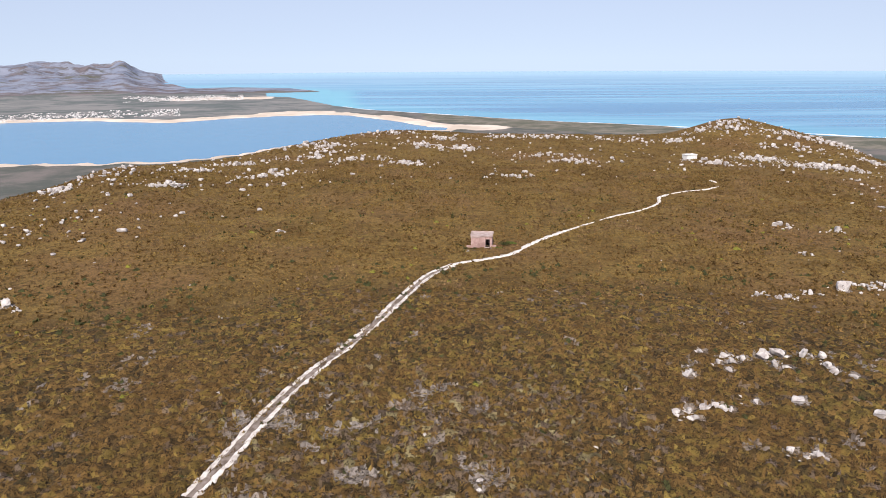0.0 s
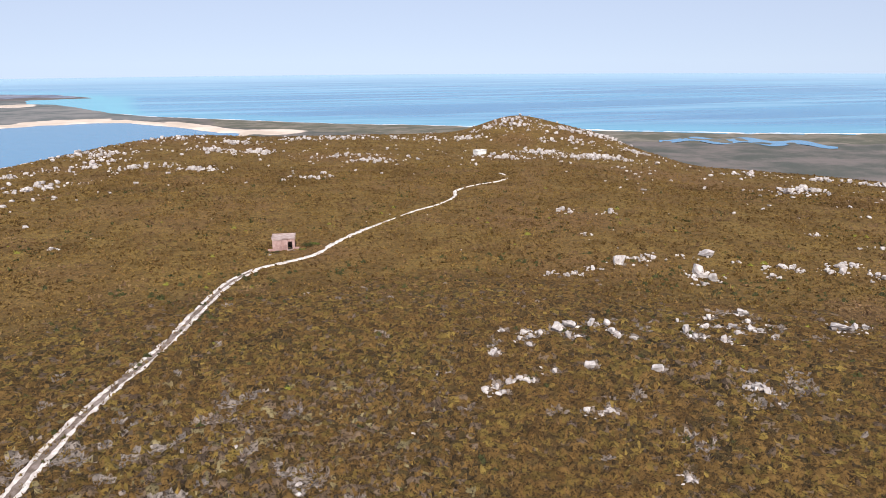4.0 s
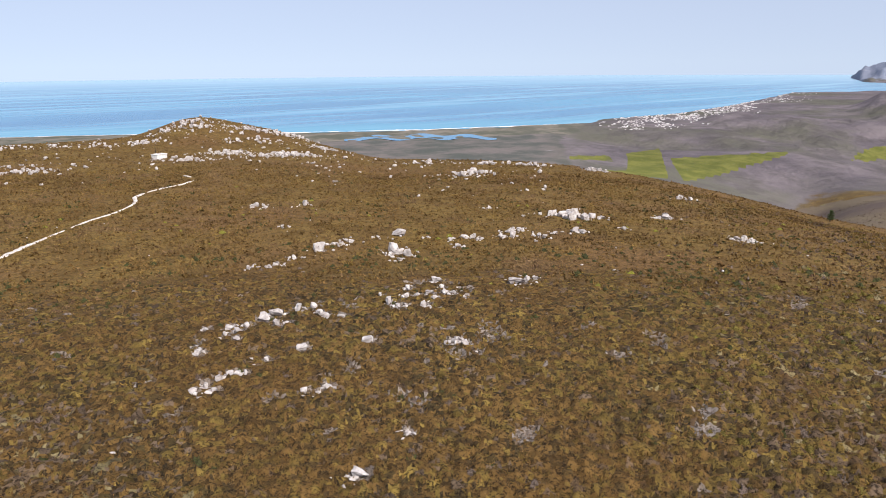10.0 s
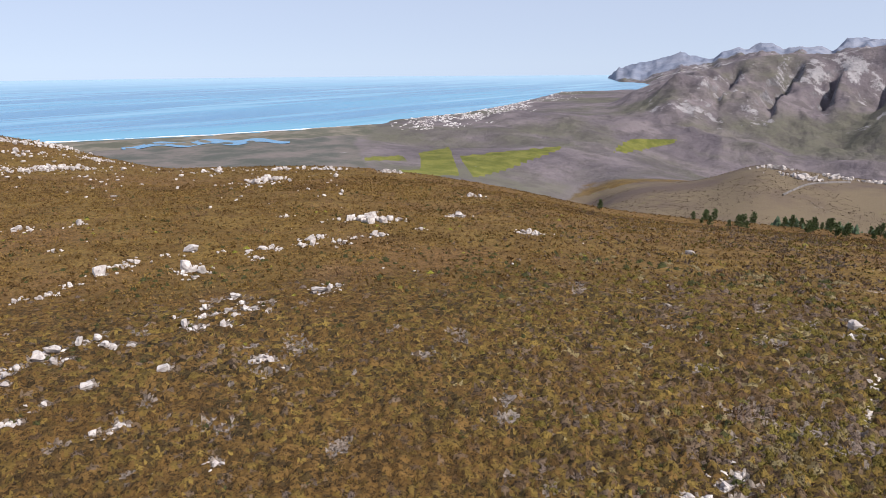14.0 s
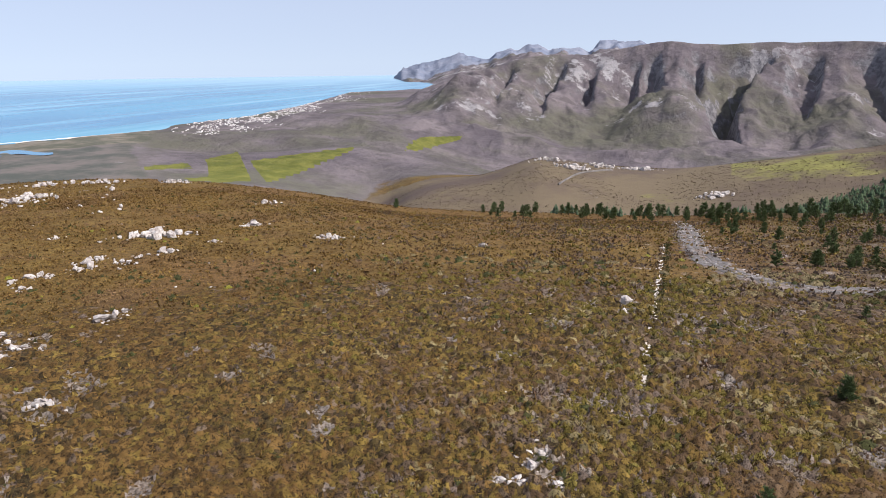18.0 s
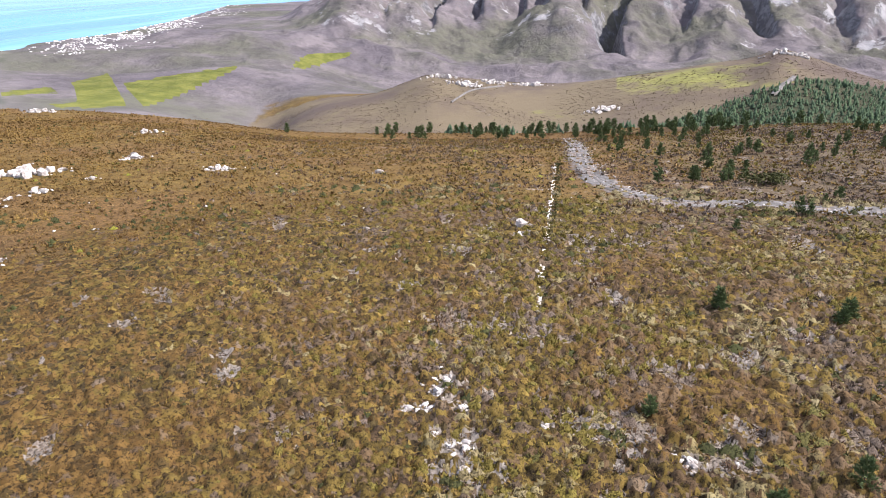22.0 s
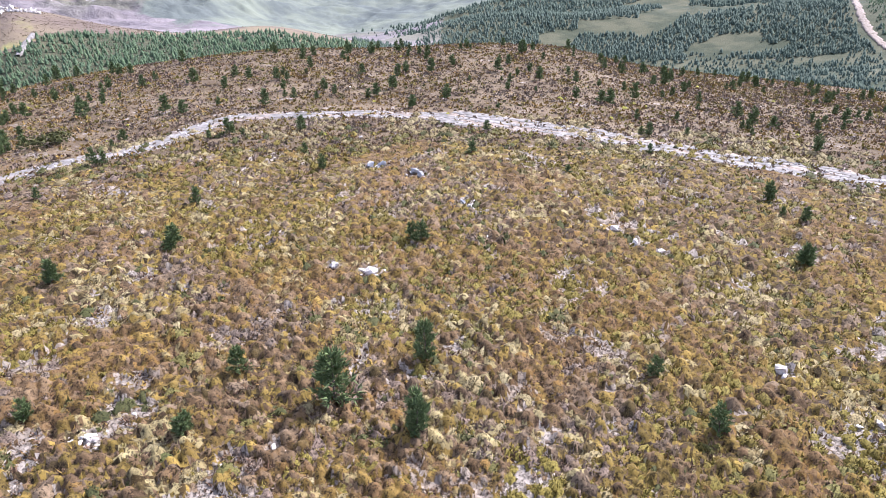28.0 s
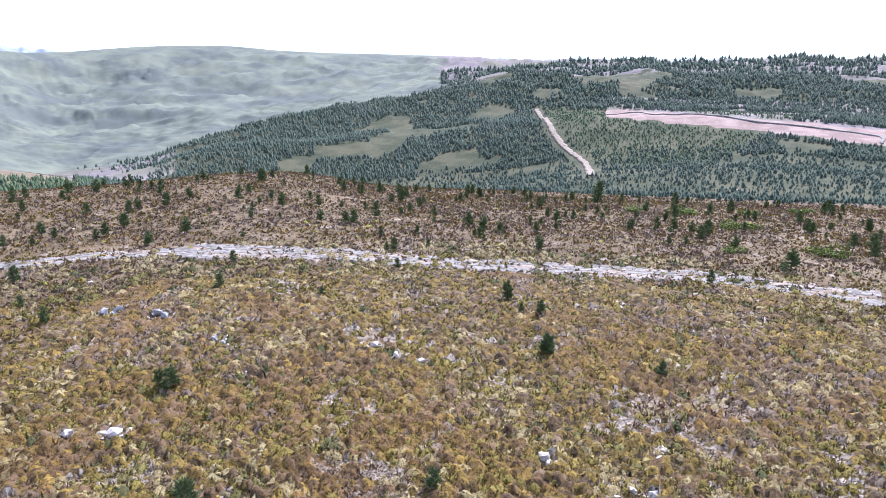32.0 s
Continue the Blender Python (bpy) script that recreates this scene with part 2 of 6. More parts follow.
def rock_material(name, low, high, lichen):
    m = Mat(name, 0.85, 0.25)
    c = m.mix(m.step(m.noise(0.9, 6, 0.65), 0.35, 0.68), low, high)
    c = m.mix(m.step(m.noise(2.3, 5, 0.7), 0.56, 0.68), c, lichen)
    obj = m.n.new("ShaderNodeObjectInfo")
    c = m.mix(m.math("MULTIPLY", obj.outputs["Random"], 0.3), c, low)
    m.bump(m.noise(3.5, 6, 0.7), 0.7, 0.12)
    return m.done(c)


def plain_material(name, a, b, scale=3.0, rough=0.85, bump=0.3):
    m = Mat(name, rough, 0.25)
    c = m.mix(m.step(m.noise(scale, 6, 0.65), 0.35, 0.65), a, b)
    c = m.mix(m.step(m.noise(scale * 0.2, 4, 0.6), 0.5, 0.7), c, tuple(v * 0.78 for v in a))
    m.bump(m.noise(scale * 4, 5, 0.7), bump, 0.03)
    return m.done(c)


GROUND = ground_material()
CARPET = carpet_material()
WATER = water_material()
QUARTZ = rock_material("pale_quartzite", (0.35, 0.305, 0.28), (0.66, 0.61, 0.57), (0.18, 0.155, 0.14))
GREYROCK = rock_material("grey_sandstone", (0.22, 0.22, 0.24), (0.48, 0.47, 0.48), (0.15, 0.14, 0.15))
TRACKSAND = plain_material("white_track_sand", (0.48, 0.42, 0.37), (0.72, 0.67, 0.62), 1.5, 0.95, 0.6)
VERGE = plain_material("grey_sandy_soil", (0.13, 0.095, 0.072), (0.27, 0.22, 0.19), 1.2, 0.95, 0.8)
GRAVEL = plain_material("pale_road_gravel", (0.11, 0.097, 0.09), (0.215, 0.195, 0.183), 0.9, 0.95, 0.8)
PINKPLASTER = plain_material("weathered_pink_plaster", (0.33, 0.205, 0.18), (0.44, 0.30, 0.27), 1.6)
ROOFSLAB = plain_material("stained_roof_concrete", (0.34, 0.25, 0.22), (0.46, 0.37, 0.34), 1.2)
WHITEWASH = plain_material("whitewashed_concrete", (0.66, 0.63, 0.58), (0.8, 0.78, 0.74), 1.0)
DARKWOOD = plain_material("dark_timber", (0.025, 0.02, 0.018), (0.05, 0.04, 0.035), 5)
BARK = plain_material("pine_bark", (0.07, 0.05, 0.04), (0.13, 0.10, 0.08), 6)
HOUSEWHITE = plain_material("painted_house_wall", (0.35, 0.31, 0.29), (0.72, 0.70, 0.68), 0.12)
HEATH = leaf_material("rust_heath_leaves", (0.0605, 0.0308, 0.0099), (0.325, 0.192, 0.066), (0.235, 0.138, 0.046), drift=True)
MAUVE = leaf_material("mauve_heath_leaves", (0.06, 0.036, 0.024), (0.25, 0.155, 0.10), (0.105, 0.056, 0.032))
# lighter copy of the reed colour for far plants, brightness put into the paint
LITREED = leaf_material("lit_reed_stems", (0.17, 0.104, 0.033), (0.31, 0.20, 0.06), (0.27, 0.172, 0.052), drift=True)
RESTIO = leaf_material("olive_reed_leaves", (0.1088, 0.0734, 0.0163), (0.34, 0.218, 0.056), (0.26, 0.165, 0.042), drift=True)
OLIVE = leaf_material("olive_cushion_leaves", (0.075, 0.053, 0.010), (0.24, 0.192, 0.048), (0.205, 0.16, 0.036))
LEAFY = leaf_material("leafy_bush_leaves", (0.075, 0.069, 0.021), (0.2025, 0.1725, 0.0562), (0.15, 0.1237, 0.0375))
GREYBUSH = leaf_material("grey_bush_leaves", (0.08, 0.057, 0.042), (0.25, 0.19, 0.15), (0.185, 0.127, 0.096))
CREAM = leaf_material("cream_flower_heads", (0.125, 0.092, 0.04), (0.40, 0.33, 0.185), (0.25, 0.19, 0.09))
LIME = leaf_material("lime_bush_leaves", (0.192, 0.184, 0.024), (0.32, 0.288, 0.048), (0.208, 0.192, 0.04))
DARKBUSH = leaf_material("dark_bush_leaves", (0.04, 0.042, 0.015), (0.10, 0.10, 0.032), (0.07, 0.065, 0.026))
PINE = leaf_material("pine_needles", (0.035, 0.055, 0.022), (0.135, 0.17, 0.068), (0.09, 0.12, 0.045), 0.3, 0)
PLANTATION = leaf_material("plantation_needles", (0.03, 0.05, 0.03), (0.085, 0.12, 0.06), (0.06, 0.085, 0.05), 0.02, 0)
FOREST = leaf_material("far_pine_needles", (0.028, 0.044, 0.036), (0.08, 0.104, 0.075), (0.06, 0.08, 0.063), 0.01, 0)
SCRUB = leaf_material("dull_scrub_leaves", (0.11, 0.08, 0.06), (0.20, 0.15, 0.10), (0.18, 0.14, 0.08), 0.02, 1.5)
GREENBUSH = leaf_material("green_bush_leaves", (0.07, 0.10, 0.02), (0.20, 0.23, 0.05), (0.12, 0.16, 0.035), 0.4)

# ---- shape of the land ----
SEA = -50.0
EYE_Z = 36.0


def hash2(ix, iy, seed):
    h = (ix.astype(np.int64) * 374761393 + iy.astype(np.int64) * 668265263 + seed * 974634777) & 0xFFFFFFFF
    h = ((h ^ (h >> 13)) * 1274126177) & 0xFFFFFFFF
    return ((h ^ (h >> 16)) & 0xFFFF) / 65535.0


def value_noise(x, y, seed=0):
    ix, iy = np.floor(x), np.floor(y)
    fx, fy = x - ix, y - iy
    fx, fy = fx * fx * (3 - 2 * fx), fy * fy * (3 - 2 * fy)
    a, b = hash2(ix, iy, seed), hash2(ix + 1, iy, seed)
    c, d = hash2(ix, iy + 1, seed), hash2(ix + 1, iy + 1, seed)
    return (a + (b - a) * fx) * (1 - fy) + (c + (d - c) * fx) * fy


def fbm(x, y, octaves=4, seed=0):
    total, amp, out = 0.0, 1.0, 0.0
    for k in range(octaves):
        out = out + amp * value_noise(x * 2 ** k + 17.3 * k, y * 2 ** k - 9.1 * k, seed + k)
        total += amp
        amp *= 0.5
    return out / total


def smooth(a, b, v):
    t = np.clip((v - a) / (b - a), 0, 1)
    return t * t * (3 - 2 * t)


def curve(pairs, az):
    """A soft curve through (azimuth, value) pairs, azimuths falling from left to right."""
    p = np.array(pairs, float)[::-1]
    i = np.clip(np.searchsorted(p[:, 0], az) - 1, 0, len(p) - 2)
    t = np.clip((az - p[i, 0]) / (p[i + 1, 0] - p[i, 0]), 0, 1)
    m = np.gradient(p[:, 1], p[:, 0])
    h = p[i + 1, 0] - p[i, 0]
    return ((2 * t ** 3 - 3 * t ** 2 + 1) * p[i, 1] + (t ** 3 - 2 * t ** 2 + t) * h * m[i]
            + (3 * t ** 2 - 2 * t ** 3) * p[i + 1, 1] + (t ** 3 - t ** 2) * h * m[i + 1])


# brow of the hilltop: azimuth from the start heading, distance; azimuth, dip below the eye line
BROW_R = [(60, 200), (33, 215), (20, 255), (10, 300), (0, 320), (-12, 325), (-22, 350), (-30, 330), (-36, 300), (-45, 275),
          (-54, 260), (-66, 245), (-78, 250), (-94, 252), (-104, 240), (-113, 215), (-126, 205), (-144, 205), (-153, 215),
          (-162, 225), (-172, 235), (-195, 240), (-230, 200)]
BROW_E = [(60, -10), (33, -9.5), (29, -8.8), (26, -7.9), (21, -7.75), (17, -7.5), (12, -6.7), (7.4, -5.95), (4, -5.65), (-3, -5.95),
          (-10, -5.97), (-17, -5.95), (-24, -6.0), (-30, -6.6), (-33, -7.4), (-36, -8.2), (-40, -8.42), (-45, -8.57), (-49, -8.75),
          (-54, -9.3), (-60, -10.25), (-66, -11.4), (-70.5, -12.25), (-76.5, -12.75), (-87, -12.85), (-93.5, -12.72), (-99, -12.1),
          (-105, -11.6), (-113, -10.8), (-120, -10.35), (-126, -10.1), (-134, -10.3), (-144, -10.1), (-149, -10.4), (-153, -11.3),
          (-158, -11.85), (-165, -12.1), (-172, -12.2), (-183, -12.0), (-194, -11.5), (-230, -11)]
# inland layers, each a dip or rise of the land against the eye line at one distance
FOOT_E = [(-40, -9.6), (-50, -9.3), (-60, -9.6), (-66, -11.2), (-69.5, -11.9), (-72, -10.6), (-79, -8.9), (-82.6, -7.8), (-85, -8.0),
          (-88, -8.3), (-92.6, -8.4), (-99, -7.6), (-104, -6.6), (-106.7, -6.1), (-108.5, -5.5), (-110.5, -5.9), (-113.5, -6.8),
          (-119, -7.9), (-126, -7.8), (-132, -9.1), (-138, -10.6), (-145, -11.5), (-153, -11.7), (-165, -11.0), (-172, -9.9), (-180, -9.2), (-195, -9.0), (-230, -9)]
VALE_E = [(-40, -6.3), (-50, -6.4), (-58, -6.9), (-66, -6.9), (-72, -7.5), (-79, -9.2), (-90, -9.5), (-100, -9.0), (-110, -8.4),
          (-120, -9.2), (-128, -9.4), (-133, -9.3), (-138, -8.6), (-143, -7.6), (-150, -7.2), (-158, -6.9), (-166, -6.2), (-172, -5.4), (-180, -5.2), (-195, -5.4), (-230, -5)]
BASE_E = [(-40, -4.9), (-50, -5.2), (-55.3, -5.2), (-60, -4.6), (-63.8, -3.75), (-66.7, -4.1), (-70, -4.3), (-74, -4.7), (-78, -5.4), (-84, -6.3),
          (-90, -6.4), (-98, -6.5), (-106, -6.3), (-114, -6.8), (-122, -7.2), (-130, -8.6), (-136, -8.4), (-143, -6.55), (-147, -5.65), (-152, -4.9), (-156, -4.1),
          (-161, -3.2), (-165.3, -2.5), (-172, -2.6), (-180, -2.6), (-195, -2.6), (-230, -3)]
FACE_E = [(-40, -4.6), (-52, -4.6), (-62, -4.4), (-68, -4.4), (-72, -3.6), (-77, -2.6), (-82, -2.8), (-88, -3.0), (-93, -3.0), (-98, -2.7),
          (-104, -2.7), (-110, -3.3), (-116, -4.0), (-124, -4.6), (-132, -5.2), (-140, -4.6), (-148, -3.9), (-156, -3.0), (-164, -1.9), (-168, -1.63), (-172, -1.42), (-178, -1.26), (-195, -1.15), (-230, -1)]
RIDGE_E = [(-40, -4.4), (-66, -4.4), (-70.5, -3.45), (-73.2, -2.16), (-76.8, -0.9), (-79, -0.45), (-81.3, 0.2), (-84, 0.4), (-85.7, 0.3), (-88.3, 0.7),
           (-92.2, 1.25), (-94.3, 1.05), (-98.4, 1.0), (-103.5, 1.0), (-111.6, 0.65), (-120, 0.1), (-128.8, -0.2), (-132.2, -0.17), (-137.7, 0.15),
           (-143.6, 0.14), (-147.7, -0.22), (-156.4, -0.6), (-161.8, -0.8), (-168, -1.3), (-180, -1.5), (-195, -1.5), (-230, -1.5)]
FAR_E = [(-40, -2.0), (-68.5, -2.0), (-70.1, -2.0), (-71, -1.17), (-71.9, -0.46), (-73.7, -0.18), (-74.9, 0.2), (-76.1, 0.5), (-77.3, 0.38), (-78.5, 0.1),
         (-79.1, 0.66), (-80.3, 0.93), (-80.9, 0.8), (-81.6, 1.13), (-82.4, 1.18), (-83.1, 0.66), (-84.4, 0.93), (-85.6, 0.93), (-86.3, 0.52), (-87.1, 1.48),
         (-88.1, 1.45), (-89.5, 1.2), (-95, 0.2), (-109, 0.3), (-111, 1.0), (-113.5, 1.1), (-117, 0.7), (-124, 0.6), (-128, 0.4), (-133, -0.2), (-140, -0.6),
         (-160, -1.0), (-195, -1.2), (-230, -1.2)]
# sea side: near shore, surf line, lagoon shores, as dips of the shore lines against the eye line
SURF_E = [(60, -2.0), (24, -2.0), (20, -2.04), (16, -2.03), (12, -2.15), (9.0, -2.5), (8.6, -3.55), (6, -3.9), (2.6, -4.15), (-4, -4.62), (-10, -4.92),
          (-20, -5.2), (-30, -5.45), (-40, -5.4), (-48, -5.1), (-53, -4.85), (-55.6, -4.4), (-59.5, -4.05), (-63.6, -3.3), (-66, -2.7), (-67.5, -2.3), (-71, -2.2), (-75, -2.0), (-90, -1.6)]
LAGOON_NEAR = [(60, -6.2), (33, -6.9), (25.6, -7.35), (21.3, -7.48), (16.3, -7.17), (11.9, -6.58), (6.5, -5.91), (0, -5.6), (-2.6, -5.4), (-9, -5.2)]
LAGOON_FAR = [(60, -3.9), (32, -4.05), (26.7, -4.15), (21, -4.5), (15.7, -4.29), (10, -4.2), (7.4, -4.3), (4, -4.75), (1, -5.3), (-2.6, -5.5), (-9, -5.5)]


def polar(x, y):
    az = np.degrees(np.arctan2(-x, y))
    return np.where(az > 100, az - 360, az), np.hypot(x, y)


def sea_range(pairs, az):
    p = np.array(pairs, float)[::-1]
    return (EYE_Z - SEA) / np.tan(np.radians(-np.interp(az, p[:, 0], p[:, 1])))


def ridged(x, y, octaves, seed):
    """Sharp crests and rounded hollows, about 0 to 1."""
    total, amp, out = 0.0, 1.0, 0.0
    for k in range(octaves):
        v = 1 - np.abs(value_noise(x * 2 ** k + 5.7 * k, y * 2 ** k - 3.3 * k, seed + k) * 2 - 1)
        out, total, amp = out + amp * v * v, total + amp, amp * 0.58
    return out / total


def hill(az, r):
    """The hilltop out to its brow and the slope behind it."""
    rc = curve(BROW_R, az)
    zc = EYE_Z + rc * np.tan(np.radians(curve(BROW_E, az)))
    s = np.clip((r - 85) / (rc - 85), 0, 1)
    z = zc * s ** 1.6
    x, y = -r * np.sin(np.radians(az)), r * np.cos(np.radians(az))
    z = z + (fbm(x / 46, y / 46, 3, 3) - 0.5) * 2.2 * smooth(30, 90, r) * (1 - smooth(0.82, 1.0, r / rc)) * smooth(0.3, 0.6, 1.3 - s)
    d2 = ((az + 22.4) / 3.6) ** 2 + ((r - 352) / 34) ** 2
    d3 = ((az + 27.0) / 3.2) ** 2 + ((r - 335) / 30) ** 2
    z = z + 9.0 * np.exp(-d2) + 3.6 * np.exp(-d3)
    return z, rc, zc


def coast(az, r):
    """Height of the coastal plain: above the sea on land, below it in sea and lagoon."""
    wob = 1 + 0.016 * (fbm(az / 1.3, r / 160, 3, 21) - 0.5)
    e = r * wob
    surf, near, far = sea_range(SURF_E, az), sea_range(LAGOON_NEAR, az), sea_range(LAGOON_FAR, az)
    back = smooth(2300, 3300, r)
    land = np.maximum(smooth(1.006, 0.99, e / surf), smooth(19.0 + 1.7 * back, 20.3 + 1.4 * back, az))
    inlet = smooth(0.0, 14, e - near) * smooth(0.0, 18, far - e) * smooth(-4.5, -2.0, az)
    bay = smooth(0, 12, e - sea_range([(60, -3.55), (20, -3.0), (14.5, -2.75), (12, -2.85), (8.2, -3.66), (0, -4.4)], az)) * smooth(0, 20, sea_range([(60, -2.4), (20, -2.4), (15, -2.5), (9, -2.45), (0, -2.4)], az) - e) * smooth(14.2, 13.2, az) * smooth(8, 8.5, az)
    land = land * (1 - np.clip(inlet + bay, 0, 1))
    rough = 3.2 * (fbm(az / 1.1, np.log(r) * 40, 4, 8) - 0.4)
    up = SEA + 1.2 + np.clip(rough, 0, 3) * smooth(12, 60, np.abs(surf - e))
    # the mountain across the lagoon
    mt = EYE_Z + 3700 * np.tan(np.radians(curve([(60, 0.1), (40, -0.2), (31.4, -0.3), (29.4, -0.15), (27.6, -0.25), (25.9, -0.4), (24.6, -0.2), (23.8, -0.06), (22.9, -0.65),
                                                   (21.5, -1.1), (20, -1.9), (18.8, -2.2), (16, -2.6), (0, -3)], az)))
    prof = smooth(1500, 3650, r) ** 1.25 * (1 - 0.5 * smooth(3700, 4400, r)) * smooth(18.0, 20.5, az)
    rug = ((ridged(az / 4.0, r / 420, 5, 31) - 0.5) * 75) * smooth(1700, 2500, r) * (1 - smooth(3300, 3650, r))
    up = up + np.maximum(mt - up, 0) * prof + rug * prof
    return SEA - 3 + (up - SEA + 3) * land, land


# azimuths of each gully at the foot, the middle and the head of the face; depth in degrees; widths of its two walls; where it begins
GULLIES = [(-97.9, -96.6, -98.9, 2.7, 3.2, 0.75, 0.05), (-109.5, -107.2, -105.4, 1.7, 2.4, 0.7, 0.4), (-82.2, -82.8, -84.3, 1.3, 1.5, 0.4, 0.35),
           (-85.5, -86.2, -87.0, 1.3, 1.8, 0.45, 0.5), (-88.6, -89.2, -90.0, 1.1, 1.6, 0.45, 0.5), (-91.6, -91.6, -91.4, 1.0, 1.4, 0.4, 0.5),
           (-94.6, -94.3, -94.6, 0.9, 1.5, 0.4, 0.55), (-102.4, -101.8, -102.2, 1.2, 1.8, 0.5, 0.5), (-113.0, -112.6, -111.4, 0.8, 2.2, 0.6, 0.4),
           (-78.5, -79.2, -80.4, 0.9, 1.4, 0.4, 0.4)]


def inland(az, r):
    """Valley, foothills and mountains by layers of dips against the eye line."""
    lr = np.log(r)
    right = smooth(-116, -134, az)
    far = np.array(FAR_E)[::-1]
    peaks = np.interp(az, far[:, 0], far[:, 1])
    rads = [300, 520, 800, 1120, 1290 + 410 * right, 1480 + 1020 * right, 2300 + 1000 * right, 4300, 5200]
    cols = [curve(BROW_E, az) - 1.6, curve(FOOT_E, az), curve(VALE_E, az), curve(BASE_E, az), curve(FACE_E, az), curve(RIDGE_E, az),
            curve(RIDGE_E, az) - 0.5 - 0.5 * right, peaks, peaks - 0.6]
    warp = (fbm(az / 6.0 + lr * 0.8, lr * 2.5, 4, 12) - 0.5) * 0.12 * smooth(850, 1120, r) * (1 - smooth(1480, 1750, r)) * smooth(-70, -76, az)
    e = cols[0]
    for k in range(len(rads) - 1):
        a, b = np.log(rads[k]), np.log(rads[k + 1])
        t = np.clip((lr + warp - a) / (b - a), 0, 1)
        t = t * t * (3 - 2 * t) if k not in (3, 4) else t
        e = e + (cols[k + 1] - cols[k]) * t
    # gullies on the mountain faces: a wide wall towards the sun side, a steep one opposite
    face = smooth(1000, 1200, r) * (1 - smooth(1400 + 900 * right, 1500 + 980 * right, r)) * smooth(-69, -77, az) * (1 - 0.55 * right)
    t = np.clip((r - 1080) / 400, 0, 1.2)
    wig = az + 0.9 * (fbm(az / 1.4, lr * 18, 3, 90) - 0.5)
    for low, mid, high, deep, wl, wr, start in GULLIES:
        u = wig - np.interp(t, [0, 0.5, 1], [low, mid, high])
        grow = 0.45 + 0.55 * smooth(0, 0.7, t)
        cut = np.clip(1 - np.where(u > 0, u / wl, -u / wr) / grow, 0, 1)
        e = e - deep * cut * smooth(start - 0.12, start + 0.22, t) * smooth(0.0, 0.14, t) * (1 - smooth(0.86, 1.02, t))
    x, y = -r * np.sin(np.radians(az)), r * np.cos(np.radians(az))
    wx, wy = x + 90 * fbm(x / 170, y / 170, 3, 70), y + 90 * fbm(x / 170, y / 170, 3, 73)
    knoll = np.clip(1 - np.hypot((az + 92.6) / 5.2, (r - 1185) / 120), 0, 1)
    e = e + 2.6 * knoll
    rough = face * (0.55 + 0.45 * smooth(0.1, 0.5, t))
    e = e + rough * (2.0 * (ridged(wx / 250, wy / 250, 4, 41) - 0.48) + 0.62 * (ridged(wx / 62 + wy / 300, wy / 62 - wx / 300, 4, 44) - 0.48)
                     + 0.24 * (ridged(wx / 17, wy / 17, 3, 47) - 0.48))
    humps = smooth(660, 860, r) * (1 - smooth(1080, 1260, r)) * smooth(-60, -70, az) * (1 - 0.6 * smooth(-112, -122, az))
    e = e + humps * 1.3 * (ridged(wx / 190, wy / 190, 4, 95) - 0.42)
    vale = smooth(1000, 1500, r) * (1 - smooth(2150, 2450, r)) * smooth(-112, -122, az) * (1 - smooth(-158, -168, az))
    e = e + vale * (1.35 * (ridged(wx / 380, wy / 380, 5, 61) - 0.45) + 0.1 * (fbm(az / 1.8, lr * 9, 3, 62) - 0.5))
    spurs = smooth(560, 760, r) * (1 - smooth(1150, 1400, r)) * smooth(-128, -140, az)
    e = e + spurs * 1.0 * (ridged(wx / 230 + wy / 500, wy / 230, 4, 111) - 0.45)
    soft = smooth(420, 700, r) * (1 - smooth(4200, 4400, r))
    e = e + soft * (0.22 - 0.16 * right) * (fbm(az / 2.2, lr * 9, 4, 51) - 0.5)
    e = e + (0.22 * (ridged(az * 1.5, lr * 9, 4, 52) - 0.5) + 0.9 * (ridged(az / 1.9, lr * 7, 4, 53) - 0.5) * (1 - smooth(4000, 4300, r))) * smooth(2700, 3400, r)
    return EYE_Z + r * np.tan(np.radians(e))


def land_height(x, y):
    az, r = polar(x, y)
    r = np.maximum(r, 1.0)
    top, rc, zc = hill(az, r)
    out = np.array(top)
    far = r > rc * 0.999
    if far.any():
        out[far] = beyond_brow(az[far], r[far], top[far], rc[far])
    return out


def beyond_brow(az, r, top, rc):
    sea_z, land = coast(az, r)
    in_z = inland(az, r)
    q = smooth(2500, 3200, r)
    w = smooth(-49, -56, az) * smooth(1250, 1050, r) + smooth(-70.0 + 1.8 * q, -73.0 + 2.2 * q, az) * smooth(1050, 1250, r)
    w = np.clip(w, 0, 1)
    in_z = np.maximum(in_z, SEA + 1.0 - 30 * (1 - smooth(750, 930, r)) - 90 * smooth(-62, -80, az) * (1 - smooth(1150, 1350, r)) - 200 * smooth(-75, -79, az) - 60 * smooth(2300, 2700, r))
    low = sea_z * (1 - w) + np.maximum(in_z, SEA - 100) * w
    drop = np.where(w > 0.5, smooth(1.0, 1.32, r / rc), smooth(1.01, 1.46, r / rc))
    brow_fall = top - 0.02 * np.maximum(r - rc, 0)
    return brow_fall * (1 - drop) + low * drop


